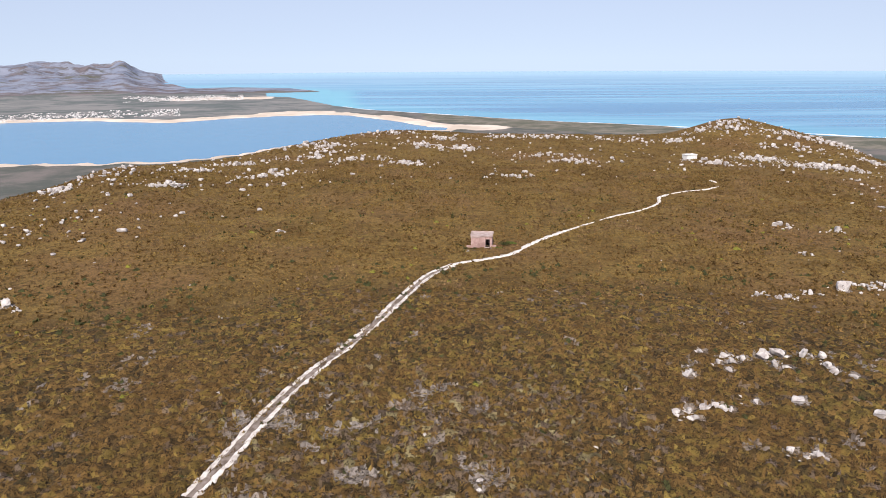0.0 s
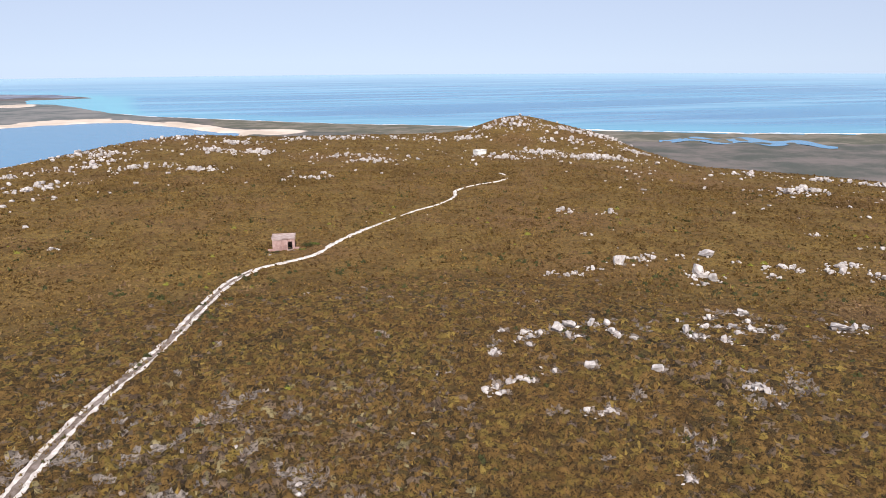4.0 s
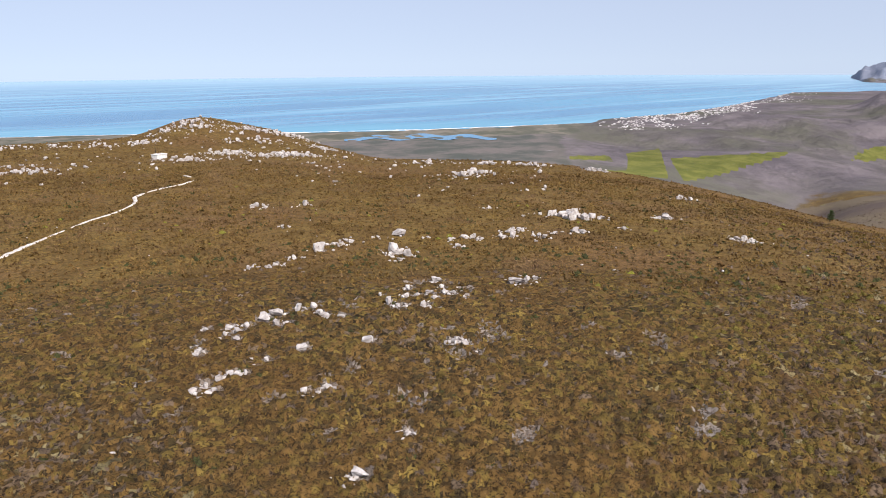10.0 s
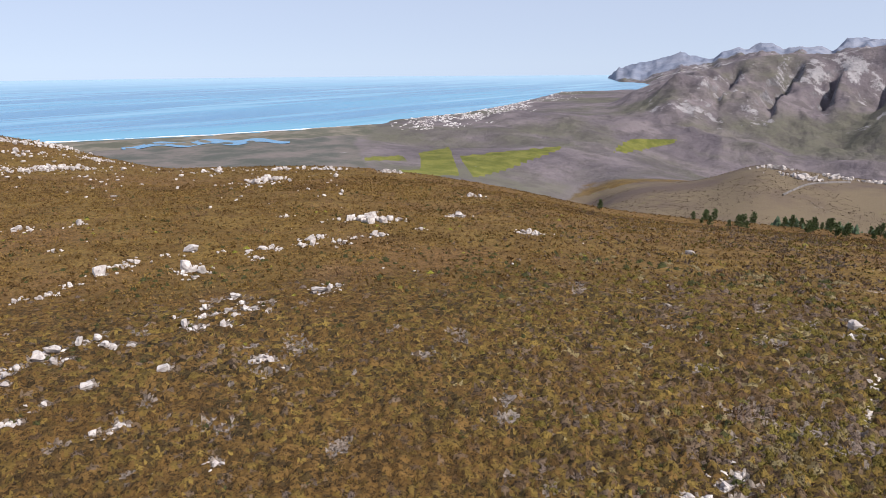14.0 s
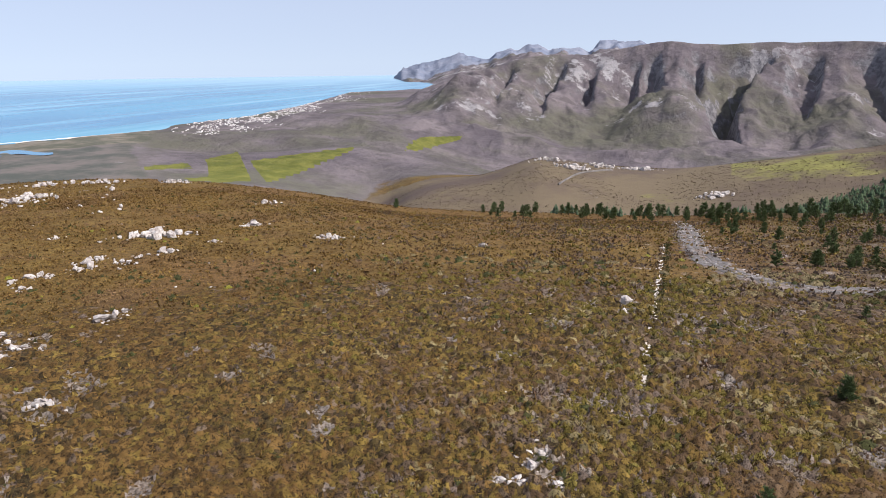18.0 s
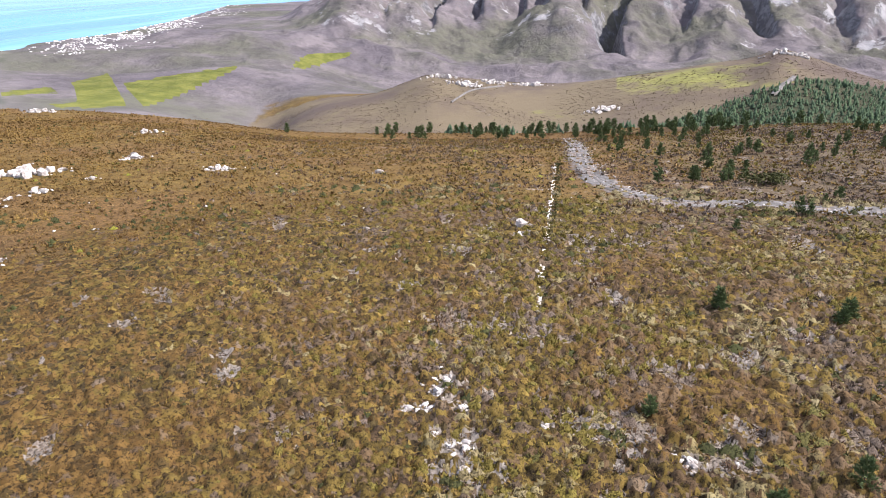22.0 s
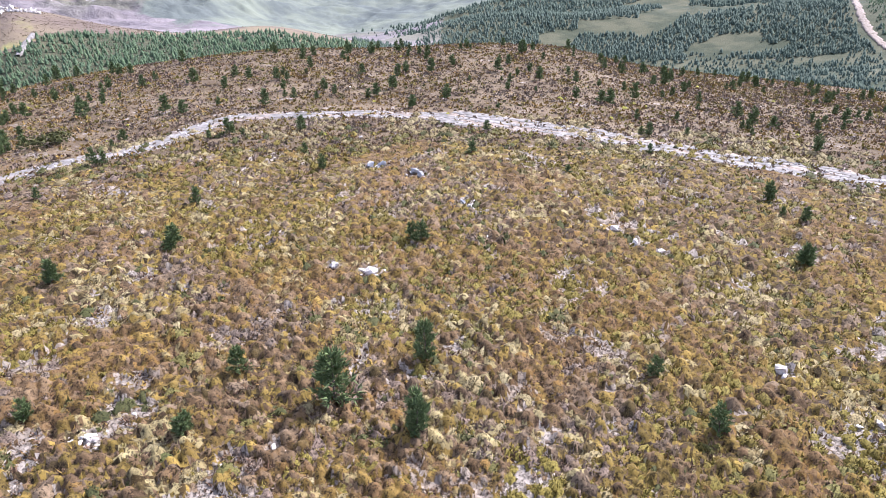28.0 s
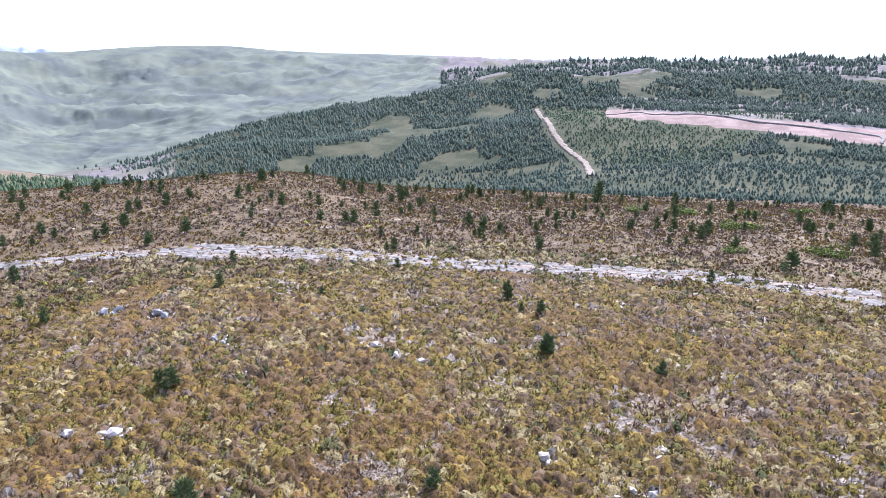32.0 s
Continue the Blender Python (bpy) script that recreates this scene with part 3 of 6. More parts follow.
# ---- mesh helpers ----
def grid_mesh(name, verts, faces, material):
    """A mesh object from arrays of corners and of triangles or quads."""
    verts, faces = np.asarray(verts, np.float32), np.asarray(faces, np.int32)
    me = bpy.data.meshes.new(name)
    k = faces.shape[1]
    me.vertices.add(len(verts))
    me.vertices.foreach_set("co", verts.ravel())
    me.loops.add(faces.size)
    me.loops.foreach_set("vertex_index", faces.ravel())
    me.polygons.add(len(faces))
    me.polygons.foreach_set("loop_start", np.arange(0, faces.size, k, dtype=np.int32))
    me.update(calc_edges=True)
    me.materials.append(material)
    return new(name, me)


def add_attr(ob, name, values, domain="POINT"):
    ob.data.attributes.new(name, "FLOAT", domain).data.foreach_set("value", np.asarray(values, np.float32))


def part(name, bm, material, parent=None, label=""):
    me = bpy.data.meshes.new(name)
    bm.to_mesh(me)
    bm.free()
    me.materials.append(material)
    ob = new(name, me)
    ob.parent = parent
    return tagged(ob, label)


def thing(name, x, y, z, turn=0.0, label="", category="", group=""):
    ob = new(name)
    ob.matrix_basis = pose(x, y, z, 0, 0, turn)
    return tagged(ob, label, category, group)


def box(bm, x0, y0, z0, x1, y1, z1, bevel=0.0):
    made = bmesh.ops.create_cube(bm, size=1.0)["verts"]
    for v in made:
        v.co = Vector(((x0 + x1) / 2 + v.co.x * (x1 - x0), (y0 + y1) / 2 + v.co.y * (y1 - y0), (z0 + z1) / 2 + v.co.z * (z1 - z0)))
    if bevel:
        edges = list({e for v in made for e in v.link_edges})
        bmesh.ops.bevel(bm, geom=edges, offset=bevel, segments=2, affect="EDGES")


def ground_z(x, y):
    return float(land_height(np.array([float(x)]), np.array([float(y)]))[0])


# ---- the ground: one sheet from under the camera to the mountains ----
AZ = np.concatenate([np.arange(62, -50, -0.3), np.arange(-50, -134, -0.17), np.arange(-134, -206, -0.25), np.arange(-206, -298, -4.0)])
RR = np.concatenate([np.geomspace(3, 28, 6, endpoint=False), np.geomspace(28, 128, 30, endpoint=False), np.geomspace(128, 950, 88, endpoint=False),
                     np.geomspace(950, 1560, 115, endpoint=False), np.geomspace(1560, 2600, 46, endpoint=False), np.geomspace(2600, 4960, 42)])
gaz, grr = np.meshgrid(AZ, RR)
gx, gy = -grr * np.sin(np.radians(gaz)), grr * np.cos(np.radians(gaz))
gz = land_height(gx, gy)
na, nr = len(AZ), len(RR)
ii, jj = np.meshgrid(np.arange(nr - 1), np.arange(na), indexing="ij")
jn = (jj + 1) % na
quads = np.stack([ii * na + jj, ii * na + jn, (ii + 1) * na + jn, (ii + 1) * na + jj], -1).reshape(-1, 4)[:, ::-1]
verts = np.stack([gx, gy, gz], -1).reshape(-1, 3)
centre = len(verts)
verts = np.vstack([verts, [[0, 0, float(gz[0].mean())]]])
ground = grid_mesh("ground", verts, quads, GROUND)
cap = bmesh.new()
cap.from_mesh(ground.data)
cap.verts.ensure_lookup_table()
for j in range(na):
    cap.faces.new((cap.verts[j], cap.verts[(j + 1) % na], cap.verts[centre]))
bmesh.ops.recalc_face_normals(cap, faces=cap.faces[:])
cap.to_mesh(ground.data)
cap.free()
ground.data.polygons.foreach_set("use_smooth", np.ones(len(ground.data.polygons), bool))
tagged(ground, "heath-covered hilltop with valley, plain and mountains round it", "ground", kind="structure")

az, rr, ex = gaz.ravel(), grr.ravel(), np.degrees(np.arctan2(gz - EYE_Z, grr)).ravel()
brow = curve(BROW_R, az)
beyond = smooth(1.03, 1.16, rr / brow)
surf_r, near_r, far_r = sea_range(SURF_E, az), sea_range(LAGOON_NEAR, az), sea_range(LAGOON_FAR, az)
inl = np.clip(smooth(-49, -56, az), 0, 1)


def window(v, a, b, soft):
    return smooth(a - soft, a + soft, v) * (1 - smooth(b - soft, b + soft, v))


def region(az0, az1, low, high, soft_a=0.3, soft_e=0.12):
    """A stretch of land between two azimuths and two lines of dip; each line is (dip at az0, dip at az1)."""
    t = (az - az0) / (az1 - az0)
    lo, hi = low[0] + (low[1] - low[0]) * t, high[0] + (high[1] - high[0]) * t
    return window(az, min(az0, az1), max(az0, az1), soft_a) * smooth(lo - soft_e, lo + soft_e, ex) * (1 - smooth(hi - soft_e, hi + soft_e, ex)) * beyond


def vertex_field(name, values):
    add_attr(ground, name, np.append(values, 0.0))


foot = smooth(-66, -70, az) * beyond * (1 - smooth(560, 640, rr)) * (1 - smooth(-133, -139, az))
mount = inl * smooth(560, 700, rr) * beyond
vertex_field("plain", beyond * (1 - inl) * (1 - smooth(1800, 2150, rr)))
vertex_field("upland", np.clip(mount + inl * beyond * smooth(-70, -66, az) + beyond * (1 - inl) * smooth(1800, 2150, rr), 0, 1))
vertex_field("slope", np.clip(foot + smooth(-150, -160, az) * beyond * smooth(1300, 1500, rr) * 0.3, 0, 1))
vertex_field("green", 0.45 * np.clip(region(-97, -110, (-9.6, -8.0), (-7.6, -6.0)) + region(-70, -97, (-12.5, -11.6), (-10.4, -10.2)) * 0.7
             + region(-116, -131, (-8.15, -9.4), (-7.75, -9.0)) + region(-70, -85, (-10.6, -9.4), (-9.5, -8.4)) * 0.6, 0, 1))
vertex_field("vale", region(-117, -160, (-8.0, -10.0), (0.9, 0.9), 4, 0.8) * smooth(900, 1200, rr))
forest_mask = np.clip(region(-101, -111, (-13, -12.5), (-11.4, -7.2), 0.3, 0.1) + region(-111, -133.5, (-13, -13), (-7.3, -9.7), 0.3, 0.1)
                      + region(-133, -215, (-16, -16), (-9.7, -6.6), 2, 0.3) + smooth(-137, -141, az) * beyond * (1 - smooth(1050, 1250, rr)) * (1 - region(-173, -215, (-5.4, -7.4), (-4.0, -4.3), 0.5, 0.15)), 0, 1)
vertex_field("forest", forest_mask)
FIELDS = [[(-56.09, -7.22), (-58.57, -6.8), (-59.39, -9.11), (-56.35, -9.14)],
          [(-51.54, -7.43), (-54.75, -7.38), (-55.32, -7.97), (-51.68, -7.94)],
          [(-59.37, -7.53), (-64.01, -7.04), (-67.67, -6.67), (-67.48, -6.93), (-62.8, -8.8), (-60.55, -9.34)],
          [(-71.87, -6.71), (-72.98, -5.99), (-76.47, -5.9), (-76.2, -6.22), (-73.11, -6.99), (-71.59, -7.12)],
          [(-54.15, -8.59), (-57.25, -8.4), (-59.26, -9.11), (-55.02, -8.99)]]


def plot(corners):
    """Soft mask of a convex plot of land given by corners of azimuth and dip, clockwise as seen."""
    out = np.full(len(az), 9.0)
    for (a0, e0), (a1, e1) in zip(corners, corners[1:] + corners[:1]):
        n = math.hypot(a1 - a0, e1 - e0)
        out = np.minimum(out, ((ex - e0) * (a1 - a0) - (az - a0) * (e1 - e0)) / n)
    return smooth(-0.07, 0.07, out) * beyond


vertex_field("field", np.clip(sum(plot(f) * (0.6 if k in (1, 4) else 1.0) for k, f in enumerate(FIELDS)), 0, 1))
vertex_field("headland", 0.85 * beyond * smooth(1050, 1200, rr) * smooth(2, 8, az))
vertex_field("pale", smooth(-92, -112, az))
# the ring from 29 to 85 m keeps the shade-darkened soil
vertex_field("cover", np.maximum(smooth(85, 125, rr), 1 - smooth(24, 29, rr)))
vertex_field("felled", np.clip(region(-173, -192.5, (-5.5, -7.0), (-4.9, -5.9), 0.2, 0.06), 0, 1))
vertex_field("dune", (1 - inl) * beyond * window(rr / surf_r, 0.86, 0.985, 0.02) * smooth(3, 0, az))
vertex_field("rugged", np.clip(mount * (1 - 0.9 * smooth(-112, -126, az)) + beyond * (1 - inl) * smooth(1800, 2150, rr) + 0.12 * foot, 0, 1))
# painted haze: full on far inland peaks, half on the mountain past the lagoon
vertex_field("far_haze", np.clip(smooth(3000, 3600, rr) * inl + 0.52 * (1 - inl) * smooth(1800, 2150, rr), 0, 1))
rocky = fbm(az / 2.0, np.log(rr) * 14, 4, 77)
vertex_field("stony", np.clip(0.42 * mount * smooth(-70, -76, az) * (1 - smooth(-112, -122, az)) * smooth(1080, 1250, rr) * smooth(0.40, 0.62, rocky)
             + 0.5 * region(-71.0, -79, (-2.6, -3), (1, 1)) * smooth(3300, 3700, rr) * 0.85 + beyond * (1 - inl) * 0.4 * smooth(2500, 3100, rr) * window(az, 22.0, 24.6, 0.5), 0, 1))
sandy = 0.8 * window(rr / surf_r, 0.988, 1.01, 0.006) * (1 - inl) * smooth(17, 13, az)
sandy = np.maximum(sandy, window(rr / near_r, 0.975, 1.03, 0.008) * smooth(-6, -2, az))
sandy = np.maximum(sandy, window(rr / far_r, 0.98, 1.03, 0.01) * smooth(-5, -3, az) * (1 - smooth(34, 40, az)))
sandy = np.maximum(sandy, window(rr / far_r, 0.97, 1.03 + 0.05 * np.exp(-((az - 3) / 3.0) ** 2), 0.01) * window(az, -5.5, 5.0, 2.5))
sandy = np.maximum(sandy, window(rr / far_r, 0.97, 1.06, 0.01) * window(az, 8.5, 14.5, 1.0))
sandy = np.maximum(sandy, 0.75 * window(rr, 1640, 1760, 20) * window(az, 13, 21, 1))
wet = window(az, -47, -31, 2.0) * window(ex, -6.7, -5.85, 0.12)
vertex_field("sand", np.clip(sandy * beyond + 0.38 * wet * beyond, 0, 1))
BARE_SPOTS = [(-5.9, 55.3, 2.6), (-2.2, 70.2, 2.4), (-0.2, 59.6, 2.2), (29.1, 49.5, 1.4), (28.9, 77.4, 2.0), (53.2, 5.5, 3.0), (46.7, 5.8, 1.6), (35.8, -11.3, 3.0), (47.5, 4.4, 1.5),
              (25.0, -36.4, 1.7), (20.9, -34.0, 1.4), (11.0, -45.8, 1.5), (19.3, -43.9, 1.1), (4.8, -45.9, 1.5), (11.4, -46.5, 1.5), (0.2, -40.3, 1.7), (26.1, -37.2, 1.5),
              (48.9, -43.5, 1.3), (-37.9, 81.1, 3.0), (-37.0, 72.7, 2.4), (34.5, 57.8, 1.7), (30.0, -22.0, 1.4), (38.0, -5.0, 1.5), (9.5, 132.6, 2.6), (5.5, 131.5, 2.2)]


def bare_spots(x, y):
    out = np.zeros_like(x)
    for sx, sy, sr in BARE_SPOTS:
        out = np.maximum(out, np.exp(-((x - sx) ** 2 + (y - sy) ** 2) / (sr * sr)))
    return out


vertex_field("bare", 0.26 * bare_spots(gx.ravel(), gy.ravel()) + 0.05 * smooth(-70, -110, az) * (1 - smooth(150, 220, rr)) - 0.08 * window(az, -70, 40, 10) * smooth(60, 90, rr) - beyond)


# ---- the sea and the lagoon ----
def water_sheet(name, az_list, r_fun, label, lift=0.0):
    a = np.array(az_list)
    rows = r_fun(a)
    nrow, ncol = rows.shape
    x, y = -rows * np.sin(np.radians(a)), rows * np.cos(np.radians(a))
    i, j = np.meshgrid(np.arange(nrow - 1), np.arange(ncol - 1), indexing="ij")
    q = np.stack([i * ncol + j, (i + 1) * ncol + j, (i + 1) * ncol + j + 1, i * ncol + j + 1], -1).reshape(-1, 4)[:, ::-1]
    ob = grid_mesh(name, np.stack([x, y, np.full_like(x, SEA + lift)], -1).reshape(-1, 3), q, WATER)
    return tagged(ob, label, "water", kind="structure"), np.broadcast_to(a, rows.shape).ravel(), rows.ravel()


sea_az = np.arange(66, -80, -0.3)
WATER_E = [(66, -2.0), (17, -2.0), (15.2, -2.2), (14.4, -2.85), (12, -2.95), (8.6, -3.72), (6, -3.95), (2.6, -4.2), (-4, -4.66), (-10, -4.96), (-20, -5.24), (-30, -5.5), (-40, -5.45),
           (-48, -5.15), (-53, -4.9), (-55.6, -4.5), (-59.5, -4.12), (-63.6, -3.4), (-66, -3.35), (-80, -3.35)]
ramp = np.concatenate([np.linspace(0, 0.12, 26), np.geomspace(0.13, 1.0, 46)])
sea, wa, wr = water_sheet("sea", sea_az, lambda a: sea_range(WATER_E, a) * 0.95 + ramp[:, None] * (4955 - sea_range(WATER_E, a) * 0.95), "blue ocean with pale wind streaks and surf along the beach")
q = wr / sea_range(SURF_E, wa)
add_attr(sea, "foam", 0.7 * window(q, 0.992, 1.012, 0.006) * smooth(10, 7, wa) * smooth(-60, -54, wa))
add_attr(sea, "shallow", np.clip(0.45 * window(q, 0.97, 1.12, 0.06) * smooth(-62, -50, wa) + 0.9 * window(wa, 7, 15, 1) * window(wr, 1000, 2100, 200), 0, 1))
# weight of the painted horizon haze
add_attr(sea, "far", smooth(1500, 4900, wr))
add_attr(sea, "lagoon", np.zeros_like(wr))
lag_az = np.arange(62, -7.5, -0.3)
lramp = np.linspace(0, 1, 24)
lag, wa, wr = water_sheet("lagoon", lag_az, lambda a: sea_range(LAGOON_NEAR, a) * 0.97 + lramp[:, None] * (sea_range(LAGOON_FAR, a) * 1.04 - sea_range(LAGOON_NEAR, a) * 0.97), "calm blue lagoon behind sandy beaches")
for nm, v in (("foam", 0.0), ("far", 0.0), ("shallow", 0.0), ("lagoon", 1.0)):
    add_attr(lag, nm, np.full(len(wr), v))
pan_az = np.arange(-33.5, -46, -0.3)
pan, wa, wr = water_sheet("wetland_pool", pan_az, lambda a: 780 + lramp[:, None] * (52 + 0 * a) * np.sin(np.pi * (a + 46.2) / 13.2) ** 0.5 + 14 * np.sin(a * 1.7), "shallow blue wetland pool on the coastal plain", 1.9)
for nm, v in (("foam", 0.0), ("far", 0.0), ("shallow", 0.0), ("lagoon", 0.8)):
    add_attr(pan, nm, np.full(len(wr), v))

# ---- where things lie, in metres from the start ----
TRACK = [(-21.7, 51.9), (-20.3, 57.6), (-18.6, 66.1), (-15.3, 77.2), (-10.5, 90.2), (-6.2, 103.9), (-0.9, 118.1), (2.7, 122.1), (6.9, 123.9), (12.3,
    127), (17.5, 134.7), (26.1, 145.5), (39.2, 160), (50.1, 170.7), (56, 178.6), (58.6, 185.9), (69.4, 194.2), (75.9, 196.8), (79.9, 200.2), (80.9,
    204.5), (80.2, 208)]
ROAD = [(252.3, -15.3), (191, -14.3), (151, -13.1), (126.4, -16.5), (116.9, -22.9), (115.7, -30.7), (115.6, -39), (112.8, -46.6), (112.1, -55.1),
    (114.9, -64.6), (114.7, -72.9), (107.7, -80), (98.2, -88.7), (87.8, -94.8), (76.2, -98.7), (66.3, -102.2), (57.1, -105.9), (47.6, -105.7), (35.9,
    -106.8), (26.5, -109.1), (19.6, -111.6), (6.1, -114.7), (-2.6, -115.3), (-14.7, -112.6), (-26.3, -110.5)]
STONE_LINE = [(70.8, -1.7), (75, -1.9), (81.4, -2.2), (89, -2.6), (97.4, -3.2), (112.8, -4.3), (137, -5.8), (155.2, -6.9)]
ROW_A = [(34.3, 79.2, 1.2), (34.4, 77.4, 1.04), (36.1, 78.3, 1.05), (38.7, 78.6, 1.98), (41, 79.2, 1.7), (39.3, 76.5, 1.2), (44, 79, 1.57), (46.1,
    78.8, 1.11), (45.2, 75.8, 1.07), (45.1, 74.2, 0.91), (40.2, 75.4, 0.9), (46.6, 73, 0.76), (31.9, 80.7, 0.76), (32.9, 77.2, 0.74), (33.3, 75.2,
    0.87), (33.1, 67.5, 0.81), (37.5, 67.3, 1.23), (44.5, 64.3, 1.25), (27.3, 66.7, 0.91), (28.6, 67, 0.92), (29, 66.3, 0.78), (29.9, 66, 0.65),
    (24.1, 65.8, 0.64), (25.5, 66, 0.77), (25.7, 64.3, 0.63), (34.6, 57.4, 0.86), (32.2, 58.1, 0.73), (51.2, 57.6, 0.9), (52, 57.2, 1.1), (52.9, 57,
    0.8), (51.7, 56.8, 0.7), (52.4, 55.9, 0.95), (35, 44.8, 0.76), (28.1, 42.4, 1.21)]
ROW_B = [(61.2, 77.7, 1.19), (58.5, 74.4, 1.31), (59.7, 73.9, 0.98), (61.9, 73.5, 1.16), (67, 77.9, 1.41), (65.5, 74.8, 1.02), (63.8, 72.2, 1.33),
    (61, 71.3, 0.97), (57.7, 69.7, 1.26), (54.6, 73.3, 1.27), (56, 77.3, 0.82), (54.8, 71.7, 0.78), (64.9, 71.8, 0.83), (64.2, 68.7, 0.65), (75.9,
    69.6, 2.29), (77.9, 69.4, 1.25), (80, 69.3, 1.08), (49.3, 104.1, 1.17), (51.8, 102, 0.87), (53.9, 103.1, 0.88), (57.7, 104.3, 0.9), (64.5, 106.6,
    2.3), (68.7, 109, 1.08), (70.1, 108.3, 0.97), (72.6, 108.8, 1.53), (83.5, 108.2, 2.29), (74.7, 98.6, 1.87), (74.2, 96.6, 1.44), (74.6, 94.5,
    1.62), (73, 97.2, 1.02), (71.8, 92.8, 1.19)]
ROW_C = [(79, 109.1, 1.01), (86.5, 103, 1.01), (88.8, 98.6, 1.33), (86.5, 94.4, 1.08), (91.9, 98.2, 1.58), (93, 97.1, 1.35), (93.5, 95, 1), (101.4,
    95, 2.09), (104.2, 94.9, 1.41), (99.1, 92, 1.36), (97.5, 93.9, 1.13), (103.2, 88.6, 1.36), (102.5, 86.8, 1.12), (106.9, 88.1, 1.16), (111.5, 86.4,
    1.65), (112, 85, 1.17), (73.5, 150.3, 1.93), (75.2, 147.6, 1.09), (84, 145.2, 1.38), (68, 126.9, 0.96), (28.3, 74.6, 1.41), (-67.4, 102, 2.26),
    (-64.7, 100.2, 0.81), (21.3, 214.8, 1.76), (18.8, 216, 1.42), (13.6, 212.5, 1.39), (23.7, 212.5, 1.4), (27.5, 215.3, 1.42), (-35.1, 146.6, 1.25)]
ROW_D = [(54, 7.7, 0.84), (55.7, 7, 0.54), (51.5, 5.3, 1.02), (51, 9, 0.81), (51.1, 10, 0.51), (51.3, 8.2, 0.61), (46.1, 4.4, 1.14), (46.8, 5.5,
    0.67), (48.1, 7.2, 0.49), (49.9, -2, 0.6), (53.5, 3.2, 0.52), (43.7, 4.6, 0.46), (46.1, -12.6, 0.68), (99.1, 0.3, 2.21), (94.7, 0.7, 1.47), (74.4,
    -67.9, 2.07), (73.4, -69.4, 2.08), (67.3, -70.2, 2.51), (65.6, -69.6, 1.48), (53.9, -64.9, 1.63), (52.4, -64.5, 1.31), (48.9, -43.5, 1.57), (34.7,
    -69.2, 1.37), (31, -67.6, 1.2), (27.9, -67.6, 0.92), (10.8, -52.8, 1.15), (46.5, -12.8, 0.97), (35.3, -20.7, 0.62), (53.1, -42, 0.99)]
ROW_E = [(3.1, -50.6, 0.9), (1.6, -50.4, 0.9), (-2.9, -49.3, 1.08), (-1.3, -48.6, 0.78), (-3.8, -41.9, 0.45), (-0.9, -40.4, 0.61), (1.6, -57.1, 0.54),
    (-2.4, -46.5, 0.57), (147.8, 87.9, 1.99), (144.7, 87.7, 1.4), (186.3, 105.9, 2.47), (187.3, 103.5, 2.11), (137.1, 63.4, 1.76), (137.1, 61.8, 1.5),
    (136.4, 64.8, 1.26), (137.3, 29.6, 1.18), (56, 7, 0.97), (54.3, 7.6, 0.74), (146.7, 87.3, 2.26), (147, 86.1, 1.41), (136.1, 63.2, 1.5), (136.1,
    61.6, 1.25), (123.3, 82.7, 1.24), (117, 116.3, 1.36)]
CLUST_NEAR = [(125.2, 98.2, 11.88), (165.8, 170.7, 7.79), (157.7, 169.5, 17.06), (198.3, 173.8, 10.76), (179.3, 214.8, 13.7), (191.1, 188.8, 15.35),
    (211.6, 156.4, 8.6)]
CLUST_BROW = [(-100.9, 209.6, 22.74), (-77.6, 196.7, 10.37), (-54.2, 219.8, 14.79), (-56.2, 288, 14.3), (-72, 245, 12.48), (-22.9, 308.6, 17.57),
    (-8.4, 276.5, 15.73), (8.2, 273.7, 17.81), (29.5, 313.7, 17.9), (44.4, 312.3, 15.36), (73.2, 306.8, 28.15), (-46.4, 258.2, 19.21), (-27.9, 241.4,
    13.85), (-11.8, 232.2, 9.48), (39.1, 259.3, 14.94), (45.1, 245.7, 10.18), (-43, 277.3, 13.68), (-81.5, 226.8, 9.82), (-0.6, 298.9, 14.55),
    (-107.2, 192, 7.18), (127.6, 315.4, 16.53), (126.2, 305.2, 16.05), (137.3, 276.2, 22.54), (116.6, 254.1, 13.65)]
CLUST_BROW2 = [(98.6, 244.9, 19.35), (125.1, 242.2, 17.76), (138.1, 240.6, 18.07), (168.3, 291.4, 30.05), (143.8, 295.6, 15.99), (157.7, 289.7,
    16.05), (164.4, 264.6, 12.67), (114.7, 313.6, 10.83), (101.4, 302.8, 12.96), (135.6, 244.1, 15.91), (118.2, 259.9, 13.94)]
TANK = [(91.6, 259.3)]
HUT = [(5.6, 137), (9.7, 133.8), (7.3, 132.6), (11, 136.7)]
PINES = [(36, -27.1, 3.96), (34.1, -35.7, 3.06), (28.3, -28.2, 2.69), (11.7, -42, 2.51), (45, -24.6, 2.02), (41.4, -17.3, 1.95), (52.1, -10.5, 1.81),
    (51.2, -52.1, 2.1), (78.5, -62.3, 2.06), (70.6, -33.3, 2.08), (72.5, -21.1, 2.43), (81, -42.8, 2.07), (66.5, -82.4, 1.99), (15, -74.9, 2.32),
    (24.3, -91.8, 2.13), (72.4, -94.2, 1.8), (87.3, -66.1, 1.3), (49.9, -83.9, 1.34), (45.3, -100.9, 1.5)]
